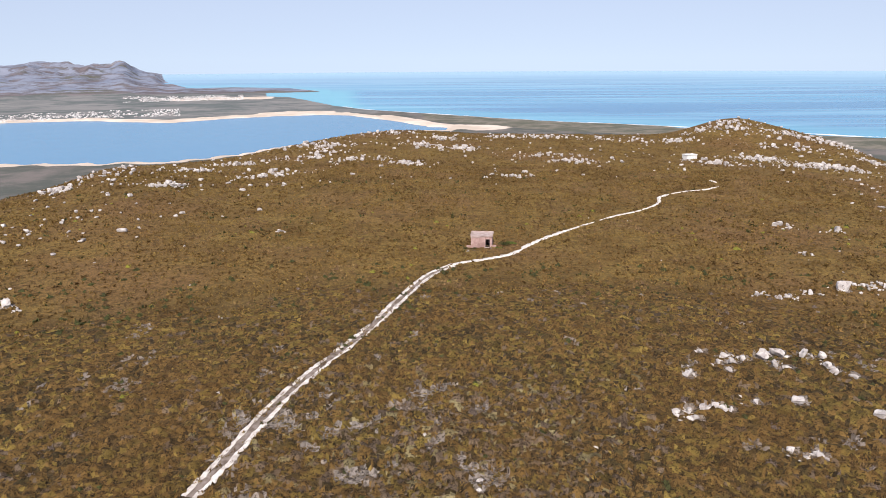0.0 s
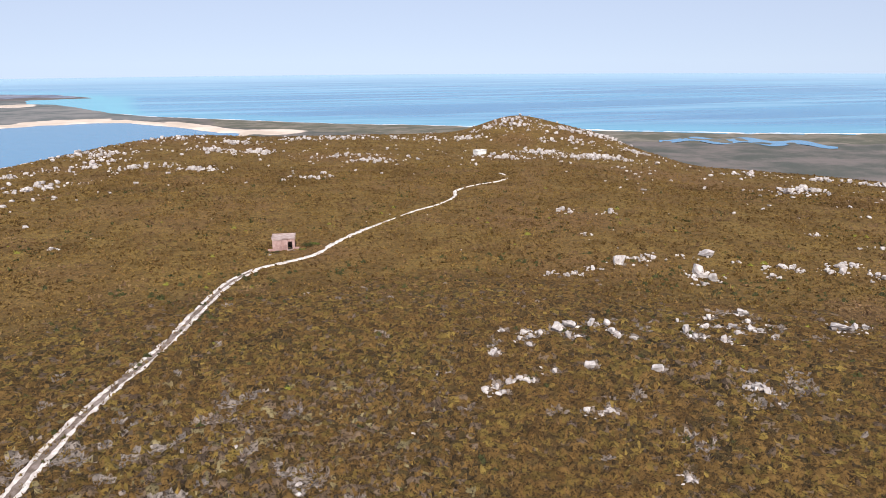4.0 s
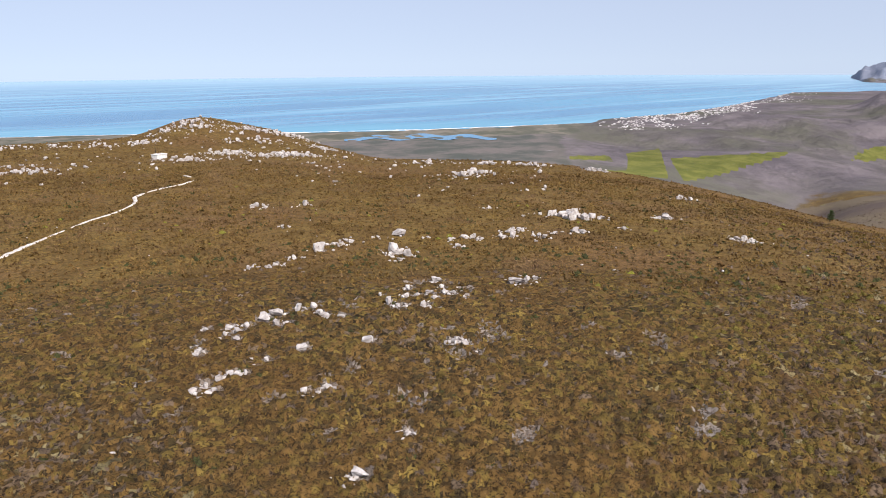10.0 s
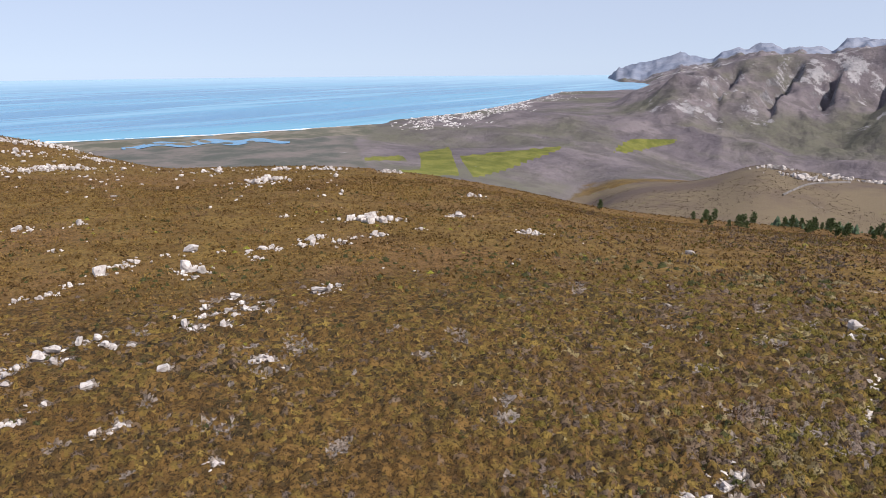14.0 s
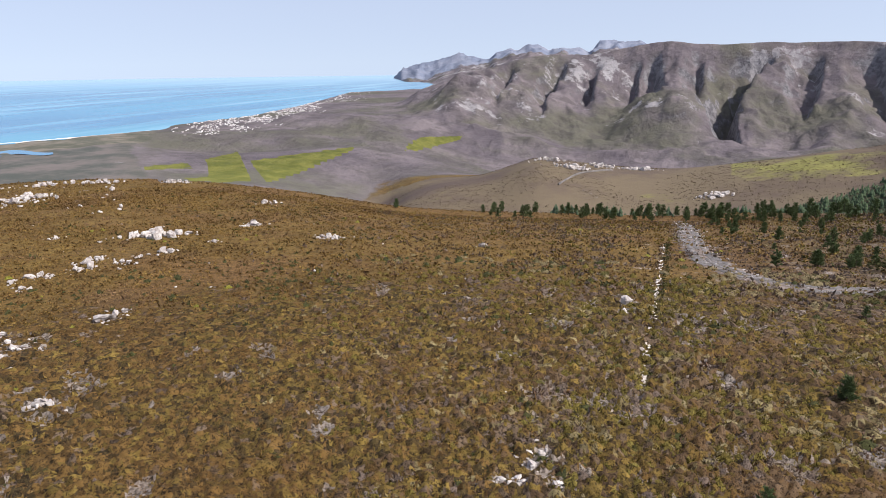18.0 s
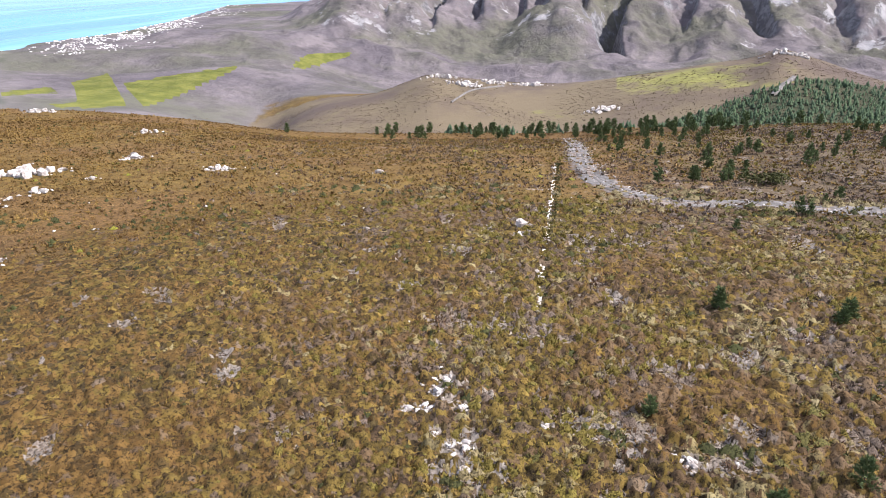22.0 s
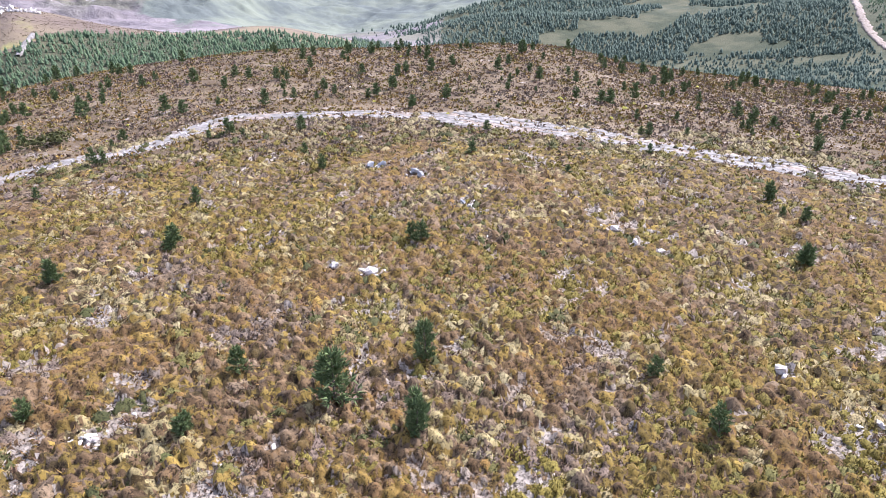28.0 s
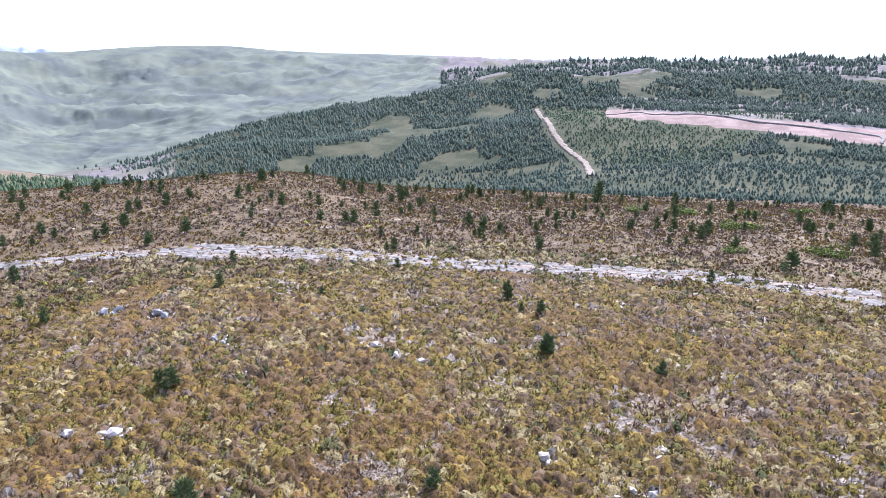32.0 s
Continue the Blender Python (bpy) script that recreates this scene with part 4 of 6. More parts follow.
PINES2 = [(50, -52.5, 2.48), (15.2, -74.9, 2.32), (18.5, -87.2, 2.18), (24.4, -91.9, 2.14), (2.2, -73.2, 1.58), (-11.9, -46.8, 3.4), (18.3, -45.7,
    1.77), (29.1, -29.1, 2.65), (21.1, -87, 1.4), (26.1, -201.8, 6.06), (-3.2, -111.9, 1.71), (-15.8, -123.5, 3.57), (72.5, -21.1, 1.89), (71.3, -34,
    2.38), (100.7, -30.6, 1.8), (42, -17.8, 1.69), (52.3, -10.8, 1.25), (109.5, -42.3, 2.38), (108.6, -43.7, 1.98)]
BUSHES = [(131.2, -45, 10.44), (-7.9, -168.2, 8.4), (-12.8, -170.6, 5.69), (-23.6, -138.8, 8.25), (-7.8, -138.3, 5.81), (15, -195.7, 8.13), (1.6,
    -195.6, 9.73), (-14.4, -204, 6.77), (-27.8, -211.6, 7.93)]
FOOTROCK = [(408.7, -44.3, 14.84), (489.2, 57.7, 20.07), (468, 38.1, 19.16), (491.6, 18.4, 20.06), (491.2, -5, 16.03), (463.7, -155.3, 11.9), (461.8,
    -167.7, 7.97)]
FIREBREAK = [(195, -882), (176, -826), (138, -695), (112, -630), (89, -584), (65, -465)]
PLANTATION_ROAD = [(410, -147), (400, -139), (389, -132), (382, -127)]
FELLED_ROAD = [(95, -785), (43, -756), (-6, -743), (-55, -709), (-100, -695), (-132, -681), (-141, -672), (-137, -641)]
HILL_TRACK = [(421, 43), (435, 39), (455, 32), (470, 21), (480, 12)]


# ---- tracks ----
def spline(points, step):
    p = np.array(points, float)
    d = np.concatenate([[0], np.cumsum(np.hypot(*np.diff(p, axis=0).T))])
    s = np.arange(0, d[-1], step)
    out = []
    for k in (0, 1):
        m = np.gradient(p[:, k], d)
        i = np.clip(np.searchsorted(d, s, side="right") - 1, 0, len(d) - 2)
        h = d[i + 1] - d[i]
        t = (s - d[i]) / h
        out.append((2 * t ** 3 - 3 * t ** 2 + 1) * p[i, k] + (t ** 3 - 2 * t ** 2 + t) * h * m[i] + (3 * t ** 2 - 2 * t ** 3) * p[i + 1, k] + (t ** 3 - t ** 2) * h * m[i + 1])
    return np.stack(out, 1)


def ribbon(name, line, offset, half, material, lift, seed, gaps=0.0):
    """A strip of trodden ground along a line, with a ragged width and a thickness of its own."""
    tan = np.gradient(line, axis=0)
    tan /= np.linalg.norm(tan, axis=1)[:, None]
    nor = np.stack([-tan[:, 1], tan[:, 0]], 1)
    s = np.concatenate([[0], np.cumsum(np.hypot(*np.diff(line, axis=0).T))])
    o = np.zeros(len(line))
    w1 = half * (0.2 + 1.6 * fbm(s * 1.3, o + 3, 3, seed))
    w2 = half * (0.2 + 1.6 * fbm(s * 1.3, o + 9, 3, seed + 5))
    if gaps:
        thin = smooth(gaps - 0.05, gaps + 0.1, fbm(s * 0.16, o, 3, seed + 20))
        w1, w2 = w1 * thin, w2 * thin
    shift = offset + 0.5 * half * (fbm(s * 0.1, o + 5, 3, seed + 9) - 0.5)
    edge = [shift - w1, shift - w1 * 0.4, shift + w2 * 0.4, shift + w2]
    cols = []
    for k, e in enumerate([edge[0] - 0.1] + edge + [edge[3] + 0.1]):
        xy = line + nor * e[:, None]
        z = land_height(xy[:, 0], xy[:, 1]) + (lift if 0 < k < 5 else -0.12)
        cols.append(np.column_stack([xy, z]))
    v = np.stack(cols, 1)
    n, c = v.shape[:2]
    i, j = np.meshgrid(np.arange(n - 1), np.arange(c - 1), indexing="ij")
    if gaps:
        keep = (w1 + w2)[:-1] > 0.05 * half
        i, j = i[keep], j[keep]
    q = np.stack([i * c + j, i * c + j + 1, (i + 1) * c + j + 1, (i + 1) * c + j], -1).reshape(-1, 4)
    return grid_mesh(name, v.reshape(-1, 3), q[:, ::-1], material)


track_line = spline(TRACK, 0.25)
road_line = spline(ROAD, 0.4)
wall_line = spline(STONE_LINE, 0.4)
split = 410
bend = 295
tagged(ribbon("track_verge", track_line[:bend], 0.0, 0.72, VERGE, 0.03, 75), "grey sandy strip under the jeep track", "track", kind="structure")
for side in (-0.62, 0.62):
    tagged(ribbon("wheel_track", track_line[:bend], side, 0.26, TRACKSAND, 0.07, 60 + int(side * 10), 0.22), "white sandy wheel rut of a jeep track through heath", "track", "wheel ruts", "structure")
tagged(ribbon("sandy_track", track_line[bend - 6:split + 30], 0.1, 0.46, TRACKSAND, 0.12, 68, 0.16), "pale sandy track narrowing past the hut", "track", kind="structure")
tagged(ribbon("footpath", track_line[split + 20:620], 0.0, 0.22, TRACKSAND, 0.16, 71, 0.28), "narrow pale footpath winding through the heath", "path", kind="structure")
tagged(ribbon("footpath", track_line[612:], 0.0, 0.42, TRACKSAND, 0.2, 72, 0.2), "pale worn end of a footpath through the heath", "path", kind="structure")
# the road widens into a stony strip on the far side of the slope
wide_at = int(np.argmax(road_line[:, 0] < 84))
for piece, k in ((road_line[:wide_at + 1], 1.1), (road_line[wide_at:], 1.75)):
    tagged(ribbon("road_verge", piece, 0.0, 2.4 * k, VERGE, 0.03, 76), "grey gravelly bed of the hillside road", "road", "road beds", "structure")
    for side, half, gap in ((-1.05, 0.5, 0.36), (0.9, 0.5, 0.36), (0.0, 0.4, 0.46), (-1.9, 0.5, 0.46), (1.9, 0.5, 0.46)):
        tagged(ribbon("gravel_road", piece, side * k, half * k, GRAVEL, 0.07, 80 + int(side * 5), gap), "pale stony gravel lane across the hillside", "road", "gravel lanes", "structure")
tagged(ribbon("stone_trench", wall_line, 0.0, 0.3, TRACKSAND, 0.06, 97, 0.34), "broken pale trench of an old stone line", "trench", kind="structure")


for pts, half in ((FIREBREAK, 2.3), (PLANTATION_ROAD, 1.1), (FELLED_ROAD, 1.2), (HILL_TRACK, 0.28)):
    tagged(ribbon("firebreak", spline(pts, 3.0), 0.0, half, GRAVEL if half < 1.5 else VERGE, 1.0, 110 + int(half * 7)), "pale dirt track cut through the far hillside", "track", "far tracks", "structure")


def near_line(x, y, line):
    best = np.full(len(x), 1e9)
    for px, py in line[::5]:
        best = np.minimum(best, (x - px) ** 2 + (y - py) ** 2)
    return np.sqrt(best)


# ---- low plants of the heath ----
rng = np.random.default_rng(7)


def shrubs(name, n, r0, r1, az0, az1, size, blades, material, label, mask=None, flat=1.05, grow=0.0, spread=0.75):
    """A cover of low plants: each a low core, toned darker for inner shade, with upright sprays of its own size, lean
    and tone.
    """
    r = np.sqrt(r0 ** 2 + rng.random(n) * (r1 ** 2 - r0 ** 2))
    a = np.radians(az0 + (az1 - az0) * rng.random(n))
    x, y = -r * np.sin(a), r * np.cos(a)
    keep = np.ones(n, bool)
    if mask is not None:
        keep &= rng.random(n) < mask(x, y, np.degrees(a), r)
    x, y = x[keep], y[keep]
    n = len(x)
    keep = ((near_line(x, y, track_line[:split]) > 1.0) | (rng.random(n) < 0.3)) & (near_line(x, y, track_line[split:]) > 0.6)
    keep &= ((near_line(x, y, road_line) > 2.0) & (near_line(x, y, road_line[wide_at:]) > 3.4)) | (rng.random(n) < 0.3)
    keep &= rng.random(n) > 0.75 * bare_spots(x, y)
    x, y = x[keep], y[keep]
    n = len(x)
    slim = blades > 5
    z = land_height(x, y) + (0.1 if slim else 0.0)
    s = size * (0.42 + 1.15 * rng.random(n) ** 2.2)
    s = s * (1 + grow * late(polar(x, y)[0]))
    cols, tri = [], []
    tone = 0.5 + (rng.random(n) - 0.5) * spread
    tones = []
    sides = 5 if blades > 12 else 0
    if sides:
        cols.append(np.stack([x + rng.normal(size=n) * 0.15 * s, y + rng.normal(size=n) * 0.15 * s, z + s * flat * (0.5 + 0.35 * rng.random(n))], 1))
        for k in range(sides):
            ang = 6.283 * k / sides + rng.normal(size=n) * 0.35
            rad = s * (0.65 + 0.6 * rng.random(n))
            cols.append(np.stack([x + np.cos(ang) * rad, y + np.sin(ang) * rad, z - 0.05], 1))
        tri += [(0, 1 + k, 1 + (k + 1) % sides) for k in range(sides)]
        # core tone lowered to paint the shade inside the plant
        tones += [tone - 0.1] * (sides + 1)
    for k in range(blades):
        ang = 6.283 * rng.random(n)
        u = np.sqrt(rng.random(n))
        out = np.stack([np.cos(ang), np.sin(ang), np.zeros(n)], 1)
        lift = 0.55 * (1 - u * u) if sides else 0.25 * (1 - u)
        foot = np.stack([x, y, z + s * flat * lift - 0.02], 1) + out * (s * u * 0.85)[:, None]
        if k % 3:
            up = out * (0.15 + 0.55 * u)[:, None] + np.array([0, 0, 0.85]) + rng.normal(size=(n, 3)) * 0.24
            sd = np.cross(up, rng.normal(size=(n, 3)))
        else:
            face = out * (0.25 + 0.6 * u)[:, None] + np.array([0, 0, 0.8]) + rng.normal(size=(n, 3)) * 0.3
            sd = np.cross(face, rng.normal(size=(n, 3)))
            up = np.cross(sd, face)
            up /= np.linalg.norm(up, axis=1)[:, None]
            foot = foot - up * (s * 0.2)[:, None] + np.array([0, 0, 0.2]) * s[:, None]
        sd /= np.linalg.norm(sd, axis=1)[:, None]
        ln = (s * flat * ((0.24 + 0.34 * rng.random(n)) if sides else (0.42 + 0.5 * rng.random(n))))[:, None]
        wd = ln * ((0.17 if slim else 0.42) + 0.12 * rng.random(n))[:, None]
        b = len(cols)
        cols += [foot - sd * wd, foot + sd * wd, foot + up * ln]
        tri.append((b, b + 1, b + 2))
        tones += [tone + 0.09 * rng.normal(size=n)] * 3
    v = np.stack(cols, 1)
    c = v.shape[1]
    f = (np.arange(n)[:, None, None] * c + np.array(tri)[None]).reshape(-1, 3)
    ob = grid_mesh(name, v.reshape(-1, 3), f, material)
    add_attr(ob, "tone", np.clip(np.stack(tones, 1).ravel(), 0, 1))
    return tagged(ob, label, "shrubs", kind="stuff")


def patch(scale, lo, hi, seed):
    return lambda x, y, a, r: smooth(lo, hi, fbm(x * scale, y * scale, 3, seed))


def late(a):
    """From 0 on the brown first half of the hilltop to 1 on the flowering slope beyond it."""
    return smooth(-50, -100, a)


def inner(r):
    return smooth(125, 82, r)


def outer(r):
    return smooth(72, 112, r)


ALL = (40, -204)


def drift(scale, seed, at, soft=0.05):
    return lambda x, y: smooth(at - soft, at + soft, fbm(x / scale, y / scale, 4, seed))


red_drift, olive_drift, grey_drift, cream_drift = drift(8, 5, 0.47, 0.09), drift(13, 36, 0.49, 0.04), drift(10, 9, 0.54, 0.04), drift(5, 11, 0.565, 0.03)


def canopy(x, y, cell, seed, rad, tall, sparse):
    """Height of the tallest plant over each place, and that plant's middle: domes jittered in square cells."""
    ix, iy = np.floor(x / cell), np.floor(y / cell)
    best, bx, by = np.zeros_like(x), np.array(x), np.array(y)
    for dx in (-1, 0, 1):
        for dy in (-1, 0, 1):
            jx, jy = ix + dx, iy + dy
            cx, cy = (jx + hash2(jx, jy, seed)) * cell, (jy + hash2(jx, jy, seed + 1)) * cell
            size = 0.55 + 0.75 * hash2(jx, jy, seed + 2) ** 1.6
            h = tall * size * (0.7 + 0.6 * hash2(jx, jy, seed + 3)) * (1 - ((x - cx) ** 2 + (y - cy) ** 2) / (rad * size) ** 2)
            h = np.where(hash2(jx, jy, seed + 4) < sparse, 0, h)
            win = h > best
            best, bx, by = np.where(win, h, best), np.where(win, cx, bx), np.where(win, cy, by)
    return best, bx, by


def sand_field(x, y, a):
    """Where pale sand lies open between the plants, 0 to 1."""
    n = fbm(x / 4.2, y / 4.2, 4, 88) + 0.05 * (fbm(x / 19, y / 19, 3, 89) - 0.5)
    at = 0.74 - 0.105 * late(a) - 0.075 * path_side(a, np.hypot(x, y))
    return np.clip(np.maximum(smooth(at - 0.03, at + 0.05, n), 1.1 * bare_spots(x, y) * smooth(0.38, 0.56, fbm(x / 1.3, y / 1.3, 3, 91))), 0, 1)


def heath_carpet():
    """The closed low cover of heath plants near the camera: domes of many kinds with shade-darkened litter and sand in
    the gaps.
    """
    rows = [29.0]
    while rows[-1] < 128:
        rows.append(rows[-1] + 0.0042 * rows[-1] + 0.085)
    g = np.random.default_rng(12)
    r, a = np.meshgrid(np.array(rows), np.arange(42, -206, -0.25), indexing="ij")
    r, a = r + g.normal(size=r.shape) * 0.06, a + g.normal(size=r.shape) * 0.06
    x, y = -r * np.sin(np.radians(a)), r * np.cos(np.radians(a))
    flat_x, flat_y, flat_a, flat_r = x.ravel(), y.ravel(), a.ravel(), r.ravel()
    sand = sand_field(flat_x, flat_y, flat_a)
    wild = late(flat_a)
    hi, px, py = canopy(flat_x, flat_y, 0.74, 200, 0.58, 0.50, 0.14 + 0.8 * sand)
    lo, qx, qy = canopy(flat_x, flat_y, 0.40, 210, 0.30, 0.24, 0.1 + 0.7 * sand)
    tall = hi >= lo
    h, px, py = np.maximum(hi * (1 + 0.3 * wild), lo), np.where(tall, px, qx), np.where(tall, py, qy)
    bare = h < 0.03
    h = h + g.normal(size=h.size) * 0.035 * ~bare
    end = flat_r + 26 * (fbm(flat_x / 9, flat_y / 9, 4, 97) - 0.5)
    h = h * (1 - 0.8 * smooth(85, 122, end)) - 0.4 * smooth(104, 116, end) - 0.3 * smooth(122, 128, flat_r)
    away = np.minimum(near_line(flat_x, flat_y, track_line[:split]) / 1.0, near_line(flat_x, flat_y, road_line[:wide_at]) / 2.3)
    away = np.minimum(away, near_line(flat_x, flat_y, road_line[wide_at:]) / 3.7)
    away = np.minimum(away, near_line(flat_x, flat_y, wall_line) / 0.8)
    by_rock = np.zeros_like(h)
    for sx, sy, size in ROW_A + ROW_B + ROW_C + ROW_D + ROW_E:
        by_rock = np.maximum(by_rock, 1 - np.hypot(flat_x - sx, flat_y - sy) / (0.75 * size + 0.35))
    h, bare, sand = h * (1 - smooth(0.0, 0.5, by_rock)), bare | (by_rock > 0.25), np.maximum(sand, smooth(0.1, 0.3, by_rock) * 0.7)
    h = np.where(away < 1, -0.3, h)
    z = land_height(flat_x, flat_y) + 0.06 + h
    nr, na = x.shape
    i, j = np.meshgrid(np.arange(nr - 1), np.arange(na - 1), indexing="ij")
    q = np.stack([i * na + j, i * na + j + 1, (i + 1) * na + j + 1, (i + 1) * na + j], -1).reshape(-1, 4)
    ob = grid_mesh("heath_carpet", np.stack([flat_x, flat_y, z], -1), q[:, ::-1], CARPET)
    k = q[:, 0]
    cx, cy, ca = px[k], py[k], flat_a[k]
    pick, w = hash2(np.floor(cx * 37), np.floor(cy * 41), 5), late(ca)
    # kinds: 0 rust, 1 olive, 2 gold, 3 grey, 4 cream, 5 dark, 6 litter darkened as gap shade, 7 sand, 8 maroon
    gold, side = drift(7, 6, 0.5)(cx, cy), path_side(ca, flat_r[k])
    edge = np.stack([0.62 - 0.16 * w + 0.5 * w * (red_drift(cx, cy) - 0.5) + 0.55 * smooth(-146, -168, ca) * drift(13, 71, 0.45)(cx, cy), 0.10 + 0.5 * olive_drift(cx, cy) * (0.6 + 0.8 * w) + 0.22 * smooth(-45, -75, ca), 0.03 + 0.16 * gold,
                     0.03 + 0.12 * w + 0.45 * side + (0.05 + 0.8 * w) * grey_drift(cx, cy), w * (0.02 + 0.55 * cream_drift(cx, cy)) + 0.12 * side, 0.13 + 0 * w], 1)
    edge = np.cumsum(np.maximum(edge, 0), 1) / np.maximum(edge, 0).sum(1)[:, None]
    kind = (pick[:, None] > edge).sum(1).clip(0, 5)
    kind = np.where((kind == 0) & (hash2(np.floor(cx * 31), np.floor(cy * 29), 8) < 0.9 * w), 8, kind)
    kind = np.where(bare[k], np.where(sand[k] > 0.45, 7, 6), kind)
    add_attr(ob, "kind", (kind + 0.5) / 9, "FACE")
    add_attr(ob, "tone", np.clip(0.75 * hash2(np.floor(cx * 53), np.floor(cy * 59), 6) + 0.25 * g.random(len(k)), 0, 1), "FACE")
    return tagged(ob, "continuous low heath cover of rust, olive and grey plants", "heath", kind="stuff")


path_side = lambda a, r: smooth(-22, -4, a) * (1 - smooth(14, 26, a)) * (1 - smooth(58, 85, r))
heath_carpet()
shrubs("heath_shrubs", 84000, 31, 125, *ALL, 0.29, 8, HEATH, "rust-brown low heath shrubs covering the hilltop",
       lambda x, y, a, r: inner(r) * (1 - 0.85 * late(a)) * (0.5 + 0.5 * red_drift(x, y)), grow=0.3)
shrubs("mauve_shrubs", 46000, 31, 125, -50, -204, 0.38, 10, MAUVE, "mauve-brown heath shrubs on the slope",
       lambda x, y, a, r: inner(r) * late(a) * (0.35 + 0.45 * red_drift(x, y)) * (1 - 0.7 * olive_drift(x, y)), spread=0.45)
shrubs("reed_tufts", 76000, 31, 125, *ALL, 0.28, 8, RESTIO, "olive-brown reed tufts among the heath",
       lambda x, y, a, r: inner(r) * (1 - 0.72 * late(a)) * (0.35 + 0.65 * drift(7, 6, 0.5)(x, y)) * (1 - 0.5 * late(a) * grey_drift(x, y)), 1.2, grow=0.3)
shrubs("olive_cushions", 34000, 31, 125, -50, -204, 0.46, 16, OLIVE, "dull olive cushion plants on the slope",
       lambda x, y, a, r: inner(r) * late(a) * (0.06 + 0.94 * olive_drift(x, y)), grow=0.2, spread=0.45)
shrubs("grey_shrubs", 30000, 31, 125, *ALL, 0.46, 20, GREYBUSH, "dry grey twiggy shrubs in patches",
       lambda x, y, a, r: inner(r) * np.clip(0.12 + 0.88 * (late(a) + 0.6 * path_side(a, r)), 0, 1) * grey_drift(x, y) * (1 - 0.6 * olive_drift(x, y)), grow=0.3, spread=0.45)
shrubs("cream_flower_shrubs", 22000, 32, 130, -55, -204, 0.46, 20, CREAM, "cream-flowering cushion shrubs on the slope",
       lambda x, y, a, r: smooth(-60, -125, a) * cream_drift(x, y) * 0.9, 0.85, grow=0.4, spread=0.35)
shrubs("lime_shrubs", 1500, 32, 200, *ALL, 0.5, 14, LIME, "bright yellow-green cushion shrubs", patch(1 / 9, 0.58, 0.7, 13), 0.8)
shrubs("dark_shrubs", 8000, 32, 130, *ALL, 0.42, 16, DARKBUSH, "dark green-black low bushes", patch(1 / 6, 0.45, 0.68, 15), grow=0.5)
shrubs("leafy_bushes", 2600, 32, 120, -70, -204, 0.8, 36, LEAFY, "olive-green leafy bushes on the slope", lambda x, y, a, r: smooth(-75, -120, a) * drift(9, 44, 0.5)(x, y), 0.75)
shrubs("trench_shrubs", 16000, 70, 158, -86, -98, 0.36, 12, DARKBUSH, "dark bushes growing along an old trench", lambda x, y, a, r: near_line(x, y + 0.8, wall_line) < 0.55)
shrubs("far_heath", 110000, 72, 240, *ALL, 0.44, 4, HEATH, "rust-brown heath cover on the wider hilltop",
       lambda x, y, a, r: outer(r) * (1 - 0.85 * late(a)) * (0.5 + 0.5 * drift(14, 5, 0.47, 0.1)(x, y)))
shrubs("far_mauve_shrubs", 36000, 72, 245, -50, -204, 0.46, 4, MAUVE, "mauve-brown heath beyond the road", lambda x, y, a, r: outer(r) * late(a) * (0.25 + 0.5 * drift(14, 5, 0.47, 0.1)(x, y)))
shrubs("far_reeds", 125000, 72, 245, *ALL, 0.37, 5, LITREED, "golden reed cover on the wider hilltop",
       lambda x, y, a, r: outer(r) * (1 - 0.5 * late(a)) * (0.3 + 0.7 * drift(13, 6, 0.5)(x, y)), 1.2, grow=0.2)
shrubs("far_olive_cushions", 30000, 72, 245, -50, -204, 0.42, 5, OLIVE, "dull olive plants beyond the road", lambda x, y, a, r: outer(r) * late(a) * (0.15 + 0.85 * drift(12, 36, 0.5)(x, y)), grow=0.3)
shrubs("far_grey_shrubs", 70000, 72, 245, -50, -204, 0.42, 5, GREYBUSH, "dry grey shrubs beyond the road", lambda x, y, a, r: outer(r) * late(a) * (0.3 * smooth(-100, -124, a) + 0.7 * drift(12, 9, 0.48)(x, y)), grow=0.2)
shrubs("far_cream_shrubs", 52000, 85, 245, -75, -204, 0.46, 5, CREAM, "cream-flowering shrubs beyond the road", lambda x, y, a, r: smooth(-78, -115, a) * (0.08 + 0.6 * drift(9, 11, 0.5)(x, y)), 0.8)
shrubs("far_dark_shrubs", 12000, 80, 240, *ALL, 0.5, 5, DARKBUSH, "dark bushes on the wider hilltop", patch(1 / 11, 0.42, 0.66, 15))
shrubs("brow_heath", 36000, 205, 345, 40, -100, 0.48, 4, HEATH, "rust-brown heath on the brow of the hill")
shrubs("brow_reeds", 44000, 205, 345, 40, -100, 0.45, 4, LITREED, "golden reeds on the brow of the hill, lightened as if sunlit", lambda x, y, a, r: 0.4 + 0.6 * patch(1 / 22, 0.38, 0.6, 6)(x, y, a, r))
shrubs("hillside_scrub", 44000, 300, 570, -64, -133, 0.8, 4, SCRUB, "dull brown scrub on the neighbouring hillside", patch(1 / 40, 0.35, 0.6, 26), 0.7)


